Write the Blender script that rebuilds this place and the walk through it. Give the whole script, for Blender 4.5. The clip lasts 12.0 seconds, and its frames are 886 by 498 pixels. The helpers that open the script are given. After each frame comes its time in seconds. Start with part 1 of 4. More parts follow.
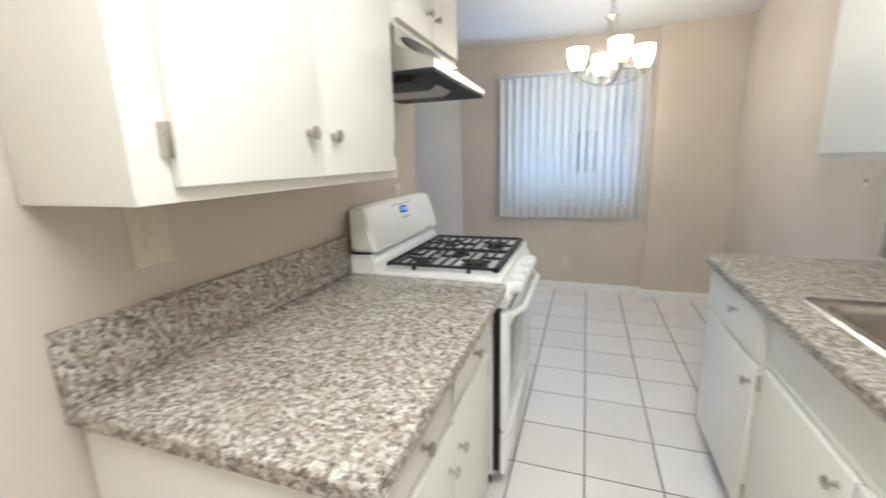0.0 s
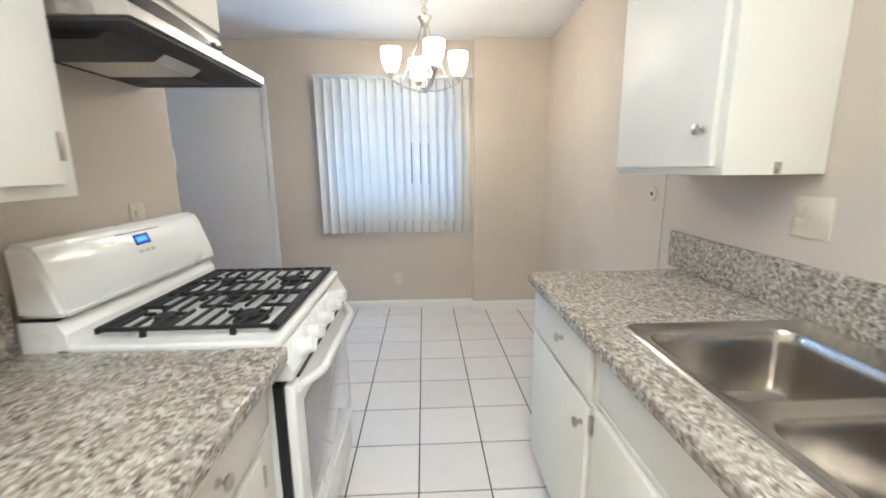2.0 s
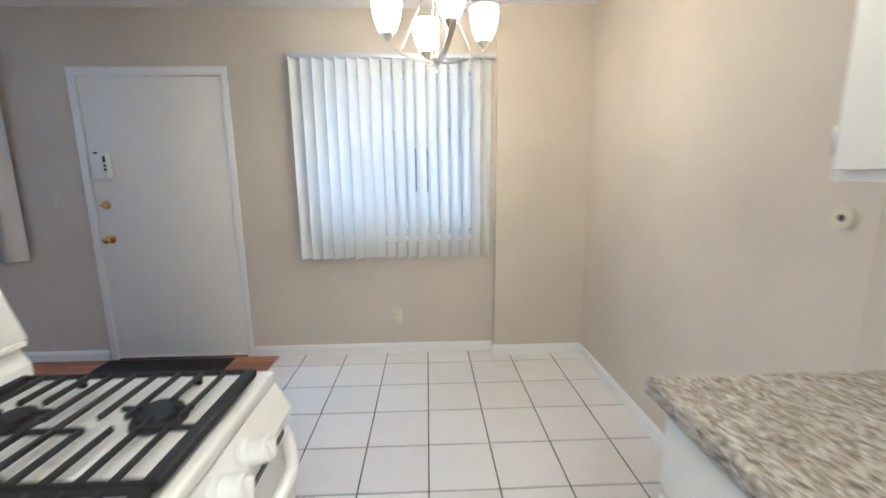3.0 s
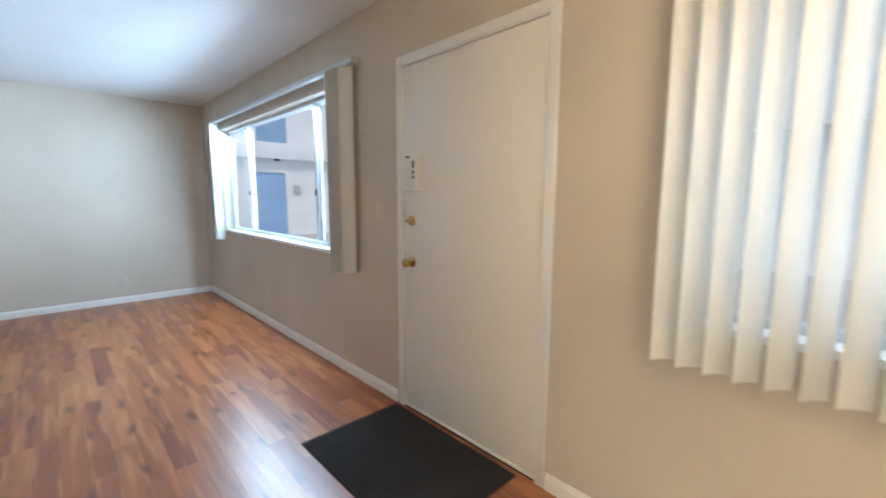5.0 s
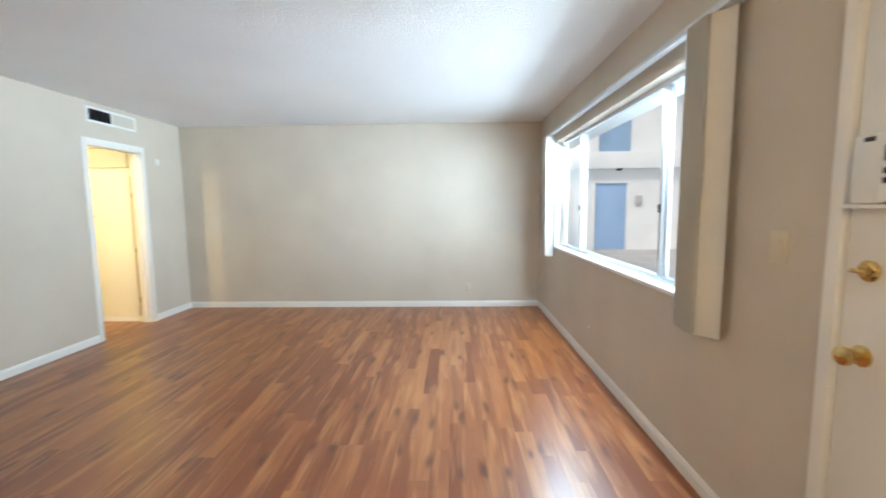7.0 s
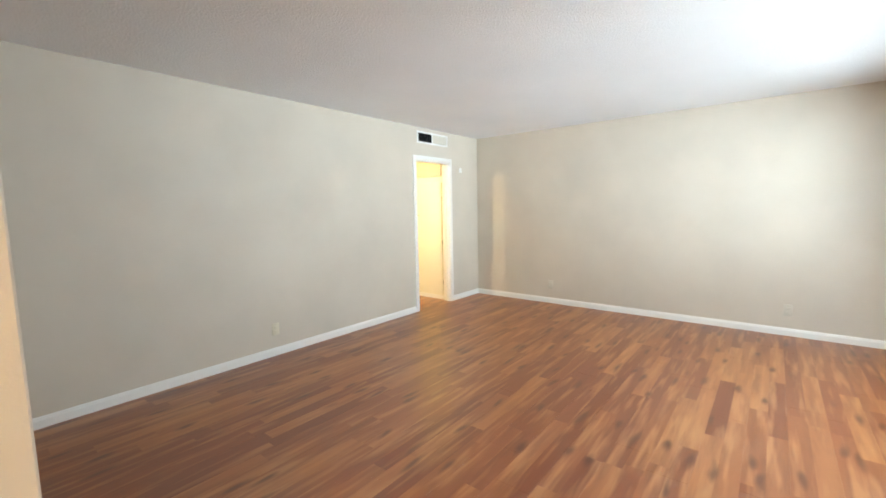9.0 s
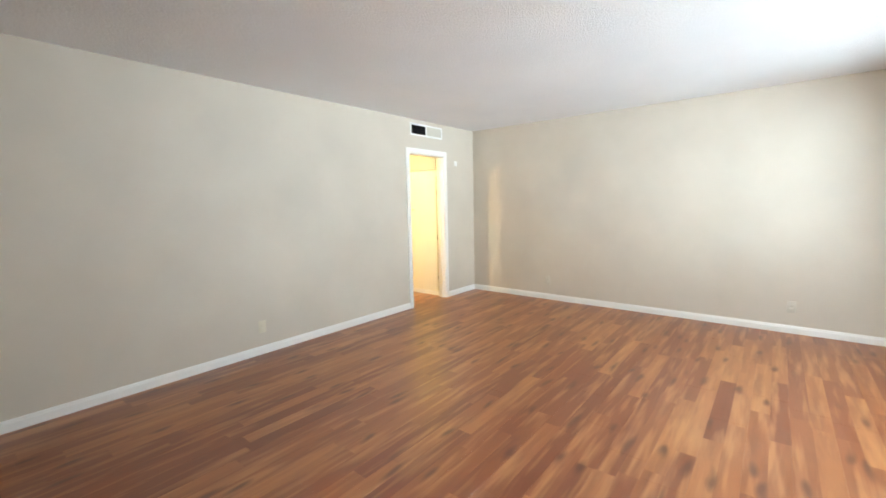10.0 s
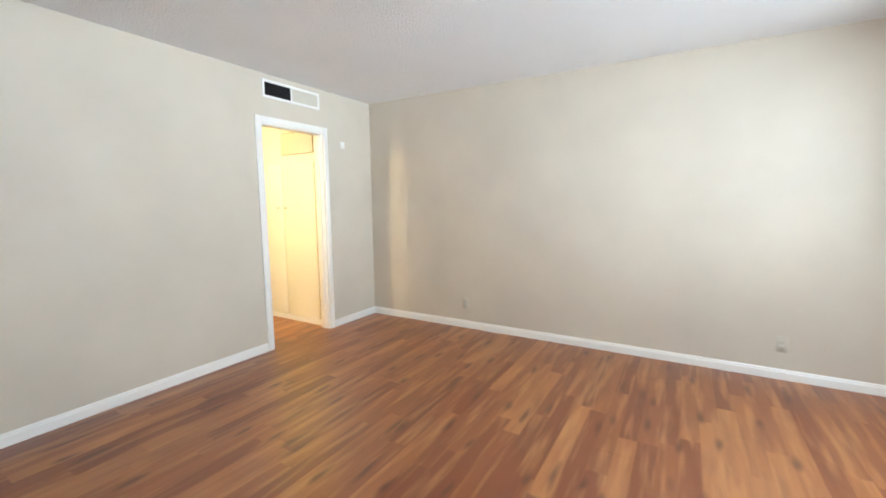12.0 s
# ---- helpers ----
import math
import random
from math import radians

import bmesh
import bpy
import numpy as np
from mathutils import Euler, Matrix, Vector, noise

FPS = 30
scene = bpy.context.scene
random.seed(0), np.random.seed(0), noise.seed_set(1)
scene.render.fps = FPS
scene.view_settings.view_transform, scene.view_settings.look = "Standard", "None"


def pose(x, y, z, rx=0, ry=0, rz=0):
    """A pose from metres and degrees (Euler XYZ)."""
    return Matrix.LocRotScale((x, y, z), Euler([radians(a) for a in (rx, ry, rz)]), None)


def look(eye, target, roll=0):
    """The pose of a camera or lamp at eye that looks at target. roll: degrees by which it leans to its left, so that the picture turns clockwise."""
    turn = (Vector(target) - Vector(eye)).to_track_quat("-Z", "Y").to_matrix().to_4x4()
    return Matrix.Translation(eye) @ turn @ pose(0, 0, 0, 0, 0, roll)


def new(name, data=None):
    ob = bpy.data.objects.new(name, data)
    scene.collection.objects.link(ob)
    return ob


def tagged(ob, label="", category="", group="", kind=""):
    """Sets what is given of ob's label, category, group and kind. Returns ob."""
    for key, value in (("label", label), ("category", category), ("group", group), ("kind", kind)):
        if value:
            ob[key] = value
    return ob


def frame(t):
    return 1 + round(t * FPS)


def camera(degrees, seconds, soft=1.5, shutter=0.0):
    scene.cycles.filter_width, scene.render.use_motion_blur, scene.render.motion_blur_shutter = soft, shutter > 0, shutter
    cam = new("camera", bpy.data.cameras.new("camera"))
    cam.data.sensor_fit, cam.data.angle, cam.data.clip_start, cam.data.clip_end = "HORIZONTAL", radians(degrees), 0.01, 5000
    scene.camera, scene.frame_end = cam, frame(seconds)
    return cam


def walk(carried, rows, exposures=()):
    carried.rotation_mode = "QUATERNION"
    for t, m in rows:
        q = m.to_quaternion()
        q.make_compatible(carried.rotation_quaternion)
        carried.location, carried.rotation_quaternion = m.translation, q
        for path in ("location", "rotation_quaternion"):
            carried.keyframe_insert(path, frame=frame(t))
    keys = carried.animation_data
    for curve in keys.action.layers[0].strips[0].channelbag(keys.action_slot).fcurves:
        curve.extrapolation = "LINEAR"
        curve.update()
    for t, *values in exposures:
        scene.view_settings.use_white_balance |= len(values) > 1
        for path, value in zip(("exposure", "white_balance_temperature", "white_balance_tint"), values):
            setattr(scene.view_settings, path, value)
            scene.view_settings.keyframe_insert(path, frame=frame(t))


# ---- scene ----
cam = camera(94.5, 12.0, soft=1.7, shutter=0.35)

PATH = [
    (0, (2.298, -4.295, 1.363), (1.654, -2.45, 0.938), -1.5),
    (0.5, (2.372, -4.296, 1.36), (2.224, -2.344, 0.948), -1.5),
    (1, (2.396, -4.311, 1.362), (2.434, -2.353, 0.953), -1.4),
    (1.5, (2.394, -4.203, 1.346), (2.477, -2.247, 0.938), -1.2),
    (2, (2.395, -3.854, 1.356), (2.483, -1.894, 0.966), -0.6),
    (2.5, (2.364, -3.458, 1.334), (2.476, -1.497, 0.959), -0.4),
    (2.7, (2.364, -3.277, 1.354), (2.481, -1.315, 0.985), -0.6),
    (4.3, (2.277, -1.842, 1.287), (1.464, -0.032, 1.039), 0.9),
    (4.5, (2.21, -1.746, 1.318), (1.207, -0.036, 1.053), 0.9),
    (5, (1.943, -1.496, 1.309), (0.505, -0.13, 1.052), 0.2),
    (5.5, (1.717, -1.27, 1.311), (0.001, -0.269, 1.084), -0.3),
    (6, (1.501, -1.139, 1.326), (-0.377, -0.483, 1.125), -0.2),
    (6.5, (1.31, -1.13, 1.344), (-0.65, -0.777, 1.149), -0.7),
    (7, (1.256, -1.145, 1.355), (-0.733, -1.198, 1.152), -0.6),
    (7.5, (1.228, -1.115, 1.34), (-0.708, -1.574, 1.141), -0.6),
    (7.7, (1.223, -1.153, 1.327), (-0.673, -1.761, 1.136), -0.6),
    (9.3, (1.206, -1.098, 1.409), (-0.306, -2.39, 1.196), -1.2),
    (9.5, (1.181, -1.092, 1.41), (-0.327, -2.388, 1.192), -1.2),
    (10, (1.054, -1.118, 1.387), (-0.486, -2.374, 1.16), -1.2),
    (10.5, (0.806, -1.212, 1.371), (-0.864, -2.286, 1.131), -1.4),
    (11, (0.398, -1.254, 1.345), (-1.367, -2.16, 1.089), -0.9),
    (11.5, (-0.017, -1.384, 1.311), (-1.787, -2.285, 1.07), -0.4),
    (12, (-0.48, -1.601, 1.335), (-2.188, -2.615, 1.105), -0.6),
]
EXPOSURES = [(0.0, 0.34, 5000.0, 10.5), (2.7, 0.55, 5050.0, 10.5), (4.4, 0.58, 5800.0, 10.5), (5.5, 0.92, 6950.0, 13.0), (6.5, 1.04, 7300.0, 12.0),
             (7.6, 1.02, 7600.0, 13.5), (9.3, 1.25, 8200.0, 15.0), (12.0, 1.12, 8000.0, 17.0)]
walk(cam, [(t, look(eye, target, roll)) for t, eye, target, roll in PATH], EXPOSURES)

SKY, SUN = 0.07, 0.9
LIV_W, DIN_W = 186.0, 13.0
HALL_W, WASH_W = 5.5, 44.0
SHADE_E, BULB_W, KIT_E = 35.0, 0.4, 16.0

# ---------- world, sun and exposure ----------
world = bpy.data.worlds.new("sky")
scene.world = world
world.use_nodes = True
wn = world.node_tree.nodes
sky = wn.new("ShaderNodeTexSky")
sky.sky_type = "NISHITA"
sky.sun_disc = False
sky.sun_elevation = radians(50)
sky.sun_rotation = radians(130)
wn["Background"].inputs["Strength"].default_value = SKY
world.node_tree.links.new(sky.outputs["Color"], wn["Background"].inputs["Color"])
sun = new("sun", bpy.data.lights.new("sun", "SUN"))
sun.data.energy, sun.data.angle, sun.data.color = SUN, radians(12.0), (1.0, 0.97, 0.93)
sun.matrix_world = look((6, -5, 9), (0, 0, 0))


def area_lamp(name, eye, target, sx, sy, watts, color):
    lamp = new(name, bpy.data.lights.new(name, "AREA"))
    lamp.data.shape, lamp.data.size, lamp.data.size_y = "RECTANGLE", sx, sy
    lamp.data.energy, lamp.data.color = watts, color
    lamp.matrix_world = look(eye, target)
    return lamp


def bulb(name, at, watts, color, radius):
    lamp = new(name, bpy.data.lights.new(name, "POINT"))
    lamp.data.energy, lamp.data.color, lamp.data.shadow_soft_size = watts, color, radius
    lamp.location = at
    return lamp


DAY = (0.52, 0.76, 1.0)
WARM = (1.0, 0.83, 0.59)
# the bright courtyard's light coming in through the living window
area_lamp("living_window_daylight", (-1.55, 2.9, 0.95), (-3.4, 0.0, 0.95), 4.3, 1.9, LIV_W, DAY)
area_lamp("living_window_head_light", (-2.01, 0.058, 2.005), (-2.01, -1.0, 0.80), 2.74, 0.07, LIV_W * 0.27, DAY)
BLUE_DAY = (0.54, 0.78, 1.0)
area_lamp("dining_window_sky", (2.16, 0.34, 2.47), (2.16, -0.05, 1.45), 1.3, 0.25, DIN_W, BLUE_DAY)
area_lamp("dining_window_ground", (2.16, 0.65, 0.45), (2.16, -0.05, 1.35), 1.3, 0.6, DIN_W * 1.3, BLUE_DAY)
bulb("hall_bulb", (-2.98, -5.45, 2.34), HALL_W, (1.0, 0.90, 0.51), 0.06)
bulb("washroom_bulb", (-1.15, -5.62, 2.16), WASH_W, (1.0, 0.88, 0.54), 0.03)


# ---------- materials ----------
def material(name, rough=0.5, metal=0.0, color=(0.8, 0.8, 0.8)):
    m = bpy.data.materials.new(name)
    m.use_nodes = True
    b = m.node_tree.nodes["Principled BSDF"]
    b.inputs["Base Color"].default_value = (*color, 1)
    b.inputs["Roughness"].default_value = rough
    b.inputs["Metallic"].default_value = metal
    return m


class Nodes:
    """Short hands for wiring a material's nodes."""

    def __init__(self, m):
        self.t, self.b = m.node_tree, m.node_tree.nodes["Principled BSDF"]

    def add(self, kind, **inputs):
        n = self.t.nodes.new("ShaderNode" + kind)
        for key, v in inputs.items():
            self.put(n.inputs[key.replace("_", " ")], v)
        return n

    def put(self, socket, v):
        if isinstance(v, bpy.types.NodeSocket):
            self.t.links.new(v, socket)
        else:
            socket.default_value = v

    def place(self):
        return self.add("NewGeometry").outputs["Position"]

    def local(self):
        return self.add("TexCoord").outputs["Object"]

    def noise(self, where, scale, detail=3.0, rough=0.5):
        n = self.add("TexNoise", Vector=where, Scale=scale, Detail=detail, Roughness=rough)
        return n.outputs["Fac"]

    def scaled(self, where, x, y, z):
        n = self.add("VectorMath", Vector=where)
        n.operation = "MULTIPLY"
        n.inputs[1].default_value = (x, y, z)
        return n.outputs["Vector"]

    def math(self, op, a, b=0.0, c=0.0):
        n = self.add("Math")
        n.operation = op
        for s, v in zip(n.inputs, (a, b, c)):
            self.put(s, v)
        return n.outputs[0]

    def ramp(self, fac, stops):
        n = self.add("ValToRGB", Fac=fac)
        e = n.color_ramp.elements
        while len(e) < len(stops):
            e.new(0.5)
        for one, (at, col) in zip(e, stops):
            one.position, one.color = at, (*col, 1)
        return n.outputs["Color"]

    def mix(self, fac, a, b, mode="MIX"):
        n = self.t.nodes.new("ShaderNodeMix")
        n.data_type, n.blend_type = "RGBA", mode
        for s, v in zip((n.inputs[0], n.inputs[6], n.inputs[7]), (fac, a, b)):
            self.put(s, (*v, 1) if isinstance(v, tuple) and len(v) == 3 else v)
        return n.outputs[2]

    def bump(self, height, strength, distance):
        n = self.add("Bump", Height=height, Strength=strength, Distance=distance)
        self.put(self.b.inputs["Normal"], n.outputs["Normal"])

    def base(self, v):
        self.put(self.b.inputs["Base Color"], v)

    def rough(self, v):
        self.put(self.b.inputs["Roughness"], v)


def painted(name, color, rough=0.55, bump=0.15, grain=260.0, spread=0.05, coat=0.0):
    """Paint with roller or brush texture and a faint unevenness of tone."""
    m = material(name, rough)
    n = Nodes(m)
    p = n.place()
    big = n.noise(p, 1.7, 3)
    dark = tuple(c * (1 - spread) for c in color)
    light = tuple(min(1, c * (1 + spread)) for c in color)
    n.base(n.ramp(big, [(0.3, dark), (0.7, light)]))
    n.rough(n.math("MULTIPLY_ADD", n.noise(p, 9.0, 2), 0.16, rough - 0.08))
    n.bump(n.noise(p, grain, 3, 0.6), bump, 0.002)
    n.b.inputs["Coat Weight"].default_value = coat
    return m


WALL = painted("wall_paint", (0.595, 0.530, 0.447), 0.62, 0.22, 170)
TRIM = painted("trim_paint", (0.82, 0.81, 0.78), 0.38, 0.08, 90, 0.02)
CABINET = painted("cabinet_paint", (0.815, 0.795, 0.73), 0.48, 0.10, 60, 0.03)
DOORP = painted("door_paint", (0.83, 0.80, 0.74), 0.45, 0.10, 70, 0.03)
HALLP = painted("hall_paint", (0.80, 0.77, 0.66), 0.5, 0.1, 80, 0.03)
IVORY = painted("ivory_plastic", (0.66, 0.60, 0.47), 0.42, 0.03, 40, 0.02)
PLATE = painted("painted_plate", (0.58, 0.54, 0.46), 0.5, 0.05, 60, 0.03)
WHITEP = painted("white_plastic", (0.82, 0.82, 0.80), 0.35, 0.02, 40, 0.01)
ENAMEL = painted("white_enamel", (0.84, 0.84, 0.82), 0.30, 0.015, 30, 0.01, 0.3)
BLACK = painted("black_iron", (0.012, 0.012, 0.014), 0.62, 0.25, 300, 0.25)
GLOSSB = painted("black_plastic", (0.012, 0.012, 0.014), 0.22, 0.02, 50, 0.1)
# near black: for dark metal bits, and for shade in gaps and toe kicks
DARKGAP = painted("dark_metal_and_gap_shade", (0.03, 0.03, 0.032), 0.6, 0.1, 60, 0.2)


def ceiling_material():
    m = material("popcorn_ceiling", 0.9)
    n = Nodes(m)
    p = n.place()
    n.base(n.ramp(n.noise(p, 1.1, 3), [(0.3, (0.81, 0.82, 0.83)), (0.7, (0.86, 0.865, 0.87))]))
    lumps = n.add("TexVoronoi", Vector=p, Scale=75.0).outputs["Distance"]
    n.bump(n.math("ADD", n.noise(p, 160, 4, 0.7), lumps), 0.55, 0.009)
    return m


def brushed(name, color, rough, stretch, metal=1.0, relief=0.05):
    m = material(name, rough, metal, color)
    n = Nodes(m)
    p = n.scaled(n.place(), *stretch)
    g = n.noise(p, 60, 3, 0.6)
    n.rough(n.math("MULTIPLY_ADD", g, 0.2, rough - 0.1))
    n.base(n.ramp(g, [(0.25, tuple(c * 0.86 for c in color)), (0.75, color)]))
    n.bump(g, relief, 0.001)
    return m


STEEL = brushed("brushed_steel", (0.56, 0.54, 0.51), 0.30, (1, 9, 9))
SINKST = brushed("sink_steel", (0.55, 0.52, 0.475), 0.22, (0.02, 0.02, 0.02), 1.0, 0.0)
CHROME = brushed("chrome", (0.78, 0.78, 0.80), 0.10, (1, 1, 1))
NICKEL = brushed("satin_nickel", (0.60, 0.56, 0.49), 0.30, (4, 4, 1))
BRASS = brushed("brass", (0.72, 0.50, 0.20), 0.22, (1, 1, 3))
ALU = brushed("aluminium_frame", (0.66, 0.69, 0.72), 0.42, (6, 1, 6), 0.4)


def granite():
    m = material("speckled_granite", 0.20)
    n = Nodes(m)
    p = n.place()
    warp = n.add("TexNoise", Vector=p, Scale=55.0, Detail=2.0).outputs["Color"]
    shift = n.add("VectorMath", Vector=warp)
    shift.operation = "SCALE"
    shift.inputs["Scale"].default_value = 0.010
    q = n.add("VectorMath", Vector=p)
    n.put(q.inputs[1], shift.outputs["Vector"])
    q = q.outputs["Vector"]
    cells = n.add("TexVoronoi", Vector=q, Scale=115.0)
    split = n.add("SeparateColor", Color=cells.outputs["Color"])
    grey, hue = split.outputs[0], split.outputs[1]
    base = n.ramp(grey, [(0.0, (0.11, 0.088, 0.070)), (0.14, (0.19, 0.156, 0.124)), (0.34, (0.29, 0.252, 0.203)),
                         (0.58, (0.42, 0.380, 0.316)), (0.88, (0.58, 0.545, 0.475))])
    base = n.mix(n.ramp(hue, [(0.55, (0, 0, 0)), (0.9, (0.45, 0.45, 0.45))]), base, (0.27, 0.255, 0.24))
    small = n.add("TexVoronoi", Vector=p, Scale=330.0)
    flecks = n.add("SeparateColor", Color=small.outputs["Color"]).outputs[0]
    base = n.mix(n.ramp(flecks, [(0.84, (0, 0, 0)), (0.9, (0.6, 0.6, 0.6))]), base, (0.075, 0.058, 0.048))
    base = n.mix(n.ramp(flecks, [(0.10, (0.4, 0.4, 0.4)), (0.16, (0, 0, 0))]), base, (0.62, 0.58, 0.52))
    fine = n.noise(q, 230, 3, 0.6)
    cloud = n.noise(p, 14, 3)
    base = n.mix(n.ramp(cloud, [(0.42, (0, 0, 0)), (0.70, (0.35, 0.35, 0.35))]), base, (0.29, 0.240, 0.180))
    n.base(base)
    n.rough(n.math("MULTIPLY_ADD", fine, 0.12, 0.14))
    n.bump(fine, 0.03, 0.001)
    return m


def tile_material():
    m = material("glazed_tile", 0.25)
    n = Nodes(m)
    p = n.place()
    rnd = n.add("ObjectInfo").outputs["Random"]
    tone = n.mix(rnd, (0.77, 0.735, 0.71), (0.82, 0.79, 0.77))
    cloud = n.ramp(n.noise(p, 7, 4, 0.6), [(0.3, (0.965, 0.96, 0.955)), (0.7, (1, 1, 1))])
    n.base(n.mix(1.0, tone, cloud, "MULTIPLY"))
    n.rough(n.math("MULTIPLY_ADD", n.noise(p, 2.0, 2), 0.08, 0.28))
    return m


def wood_floor():
    """Three-strip laminate: strips along x, each with its own tone, grain and knots."""
    m = material("laminate_oak", 0.3)
    n = Nodes(m)
    p = n.place()
    sep = n.add("SeparateXYZ", Vector=p)
    x, y = sep.outputs["X"], sep.outputs["Y"]
    row = n.math("FLOOR", n.math("DIVIDE", y, 0.09825))
    start = n.add("TexWhiteNoise")
    start.noise_dimensions = "1D"
    n.put(start.inputs["W"], row)
    along = n.math("ADD", n.math("DIVIDE", x, 0.95), n.math("MULTIPLY", start.outputs["Value"], 9.0))
    cell = n.math("FLOOR", along)
    pair = n.add("CombineXYZ", X=row, Y=cell)
    tone = n.add("TexWhiteNoise", Vector=pair.outputs["Vector"])
    tone.noise_dimensions = "2D"
    val = tone.outputs["Value"]
    off = n.add("CombineXYZ", X=n.math("MULTIPLY", val, 31.0), Y=0.0, Z=n.math("MULTIPLY", val, 17.0))
    q = n.add("VectorMath", Vector=n.scaled(p, 1.1, 8.5, 1.0))
    n.put(q.inputs[1], off.outputs["Vector"])
    q = q.outputs["Vector"]
    fine = n.noise(n.scaled(q, 2.0, 6.0, 1.0), 5.0, 4, 0.65)
    band = n.noise(q, 1.6, 4, 0.6)
    col = n.ramp(val, [(0.0, (0.205, 0.046, 0.013)), (0.3, (0.245, 0.060, 0.017)), (0.7, (0.33, 0.102, 0.030)), (1.0, (0.43, 0.160, 0.052))])
    col = n.mix(n.ramp(band, [(0.34, (0.4, 0.4, 0.4)), (0.56, (0, 0, 0))]), col, (0.15, 0.032, 0.010))
    pale = n.noise(n.scaled(q, 1.0, 1.2, 1.0), 1.7, 2, 0.5)
    col = n.mix(n.ramp(pale, [(0.50, (0, 0, 0)), (0.70, (0.6, 0.6, 0.6))]), col, (0.54, 0.240, 0.090))
    col = n.mix(n.ramp(fine, [(0.45, (0, 0, 0)), (0.75, (0.08, 0.08, 0.08))]), col, (0.36, 0.145, 0.058))
    wob = n.add("TexNoise", Vector=n.scaled(p, 3.0, 9.0, 1.0), Scale=1.0, Detail=1.0).outputs["Color"]
    bent = n.add("VectorMath", Vector=n.scaled(wob, 0.5, 0.4, 0.0))
    n.put(bent.inputs[1], n.scaled(p, 1.9, 7.4, 0.0))
    cells = n.add("TexVoronoi", Vector=bent.outputs["Vector"], Scale=1.0)
    cells.voronoi_dimensions = "2D"
    some = n.ramp(n.add("SeparateColor", Color=cells.outputs["Color"]).outputs[0], [(0.45, (0, 0, 0)), (0.50, (1, 1, 1))])
    spot = n.ramp(cells.outputs["Distance"], [(0.05, (0.85, 0.85, 0.85)), (0.20, (0, 0, 0))])
    col = n.mix(n.mix(1.0, spot, some, "MULTIPLY"), col, (0.11, 0.026, 0.010))
    n.base(col)
    n.b.inputs["Specular IOR Level"].default_value = 0.9
    n.rough(n.math("MULTIPLY_ADD", fine, 0.05, 0.27))
    return m


def vane_material():
    m = material("vane_vinyl", 0.5, 0.0, (0.80, 0.78, 0.74))
    n = Nodes(m)
    n.base(n.ramp(n.noise(n.place(), 6.0, 2), [(0.3, (0.86, 0.845, 0.80)), (0.7, (0.90, 0.885, 0.84))]))
    n.bump(n.noise(n.scaled(n.place(), 1, 1, 0.04), 400, 2), 0.08, 0.001)
    thin = n.add("BsdfTranslucent", Color=(0.80, 0.82, 0.84, 1))
    both = n.t.nodes.new("ShaderNodeMixShader")
    both.inputs[0].default_value = 0.28
    out = n.t.nodes["Material Output"]
    n.t.links.new(n.b.outputs[0], both.inputs[1])
    n.t.links.new(thin.outputs[0], both.inputs[2])
    n.t.links.new(both.outputs[0], out.inputs["Surface"])
    return m


def glass_material(name, rough, tint):
    m = material(name, rough, 0.0, tint)
    m.node_tree.nodes["Principled BSDF"].inputs["Transmission Weight"].default_value = 1.0
    m.node_tree.nodes["Principled BSDF"].inputs["IOR"].default_value = 1.08
    return m


def glowing(name, color, strength, base=(0.8, 0.8, 0.8)):
    m = material(name, 0.35, 0.0, base)
    b = m.node_tree.nodes["Principled BSDF"]
    b.inputs["Emission Color"].default_value = (*color, 1)
    b.inputs["Emission Strength"].default_value = strength
    return m


CEIL = ceiling_material()
GRANITE = granite()
TILE = tile_material()
GROUT = painted("brown_grout", (0.075, 0.05, 0.038), 0.85, 0.3, 200, 0.2)
WOOD = wood_floor()
VANE = vane_material()
PANE = glass_material("window_glass", 0.0, (0.97, 0.99, 1.0))
OVENGLASS = painted("oven_glass", (0.30, 0.30, 0.31), 0.06, 0.0, 30, 0.02, 1.0)
SHADE = glowing("frosted_shade", (1.0, 0.785, 0.485), SHADE_E, (0.9, 0.9, 0.88))
DISPLAY = glowing("blue_display", (0.02, 0.12, 0.9), 0.55, (0.01, 0.03, 0.2))
DIGITS = glowing("display_digits", (0.15, 0.5, 1.0), 0.9, (0.1, 0.3, 0.8))
PANEL_LIGHT = glowing("light_diffuser", (1.0, 0.885, 0.67), KIT_E, (0.9, 0.9, 0.88))
MAT_RIB = painted("black_rubber_mat", (0.014, 0.013, 0.014), 0.85, 0.6, 500, 0.3)
STUCCO = painted("white_stucco", (0.78, 0.78, 0.77), 0.85, 0.6, 60, 0.04)
BLUED = painted("blue_door_paint", (0.28, 0.44, 0.66), 0.5, 0.1, 60, 0.05)
BLUEGL = painted("blue_window_glass", (0.26, 0.40, 0.56), 0.15, 0.02, 20, 0.1)
CONCRETE = painted("pale_concrete", (0.52, 0.51, 0.49), 0.8, 0.4, 80, 0.08)


# ---------- mesh helpers ----------
def box(bm, lo, hi, bevel=0.0, segments=2):
    size = [b - a for a, b in zip(lo, hi)]
    mid = [(a + b) / 2 for a, b in zip(lo, hi)]
    made = bmesh.ops.create_cube(bm, size=1.0, matrix=Matrix.Translation(mid) @ Matrix.Diagonal((*size, 1)))["verts"]
    if bevel:
        edges = list({e for v in made for e in v.link_edges})
        bmesh.ops.bevel(bm, geom=edges, offset=bevel, segments=segments, affect="EDGES", profile=0.5)
    return bm


def new_box(lo, hi, bevel=0.0, segments=2):
    return box(bmesh.new(), lo, hi, bevel, segments)


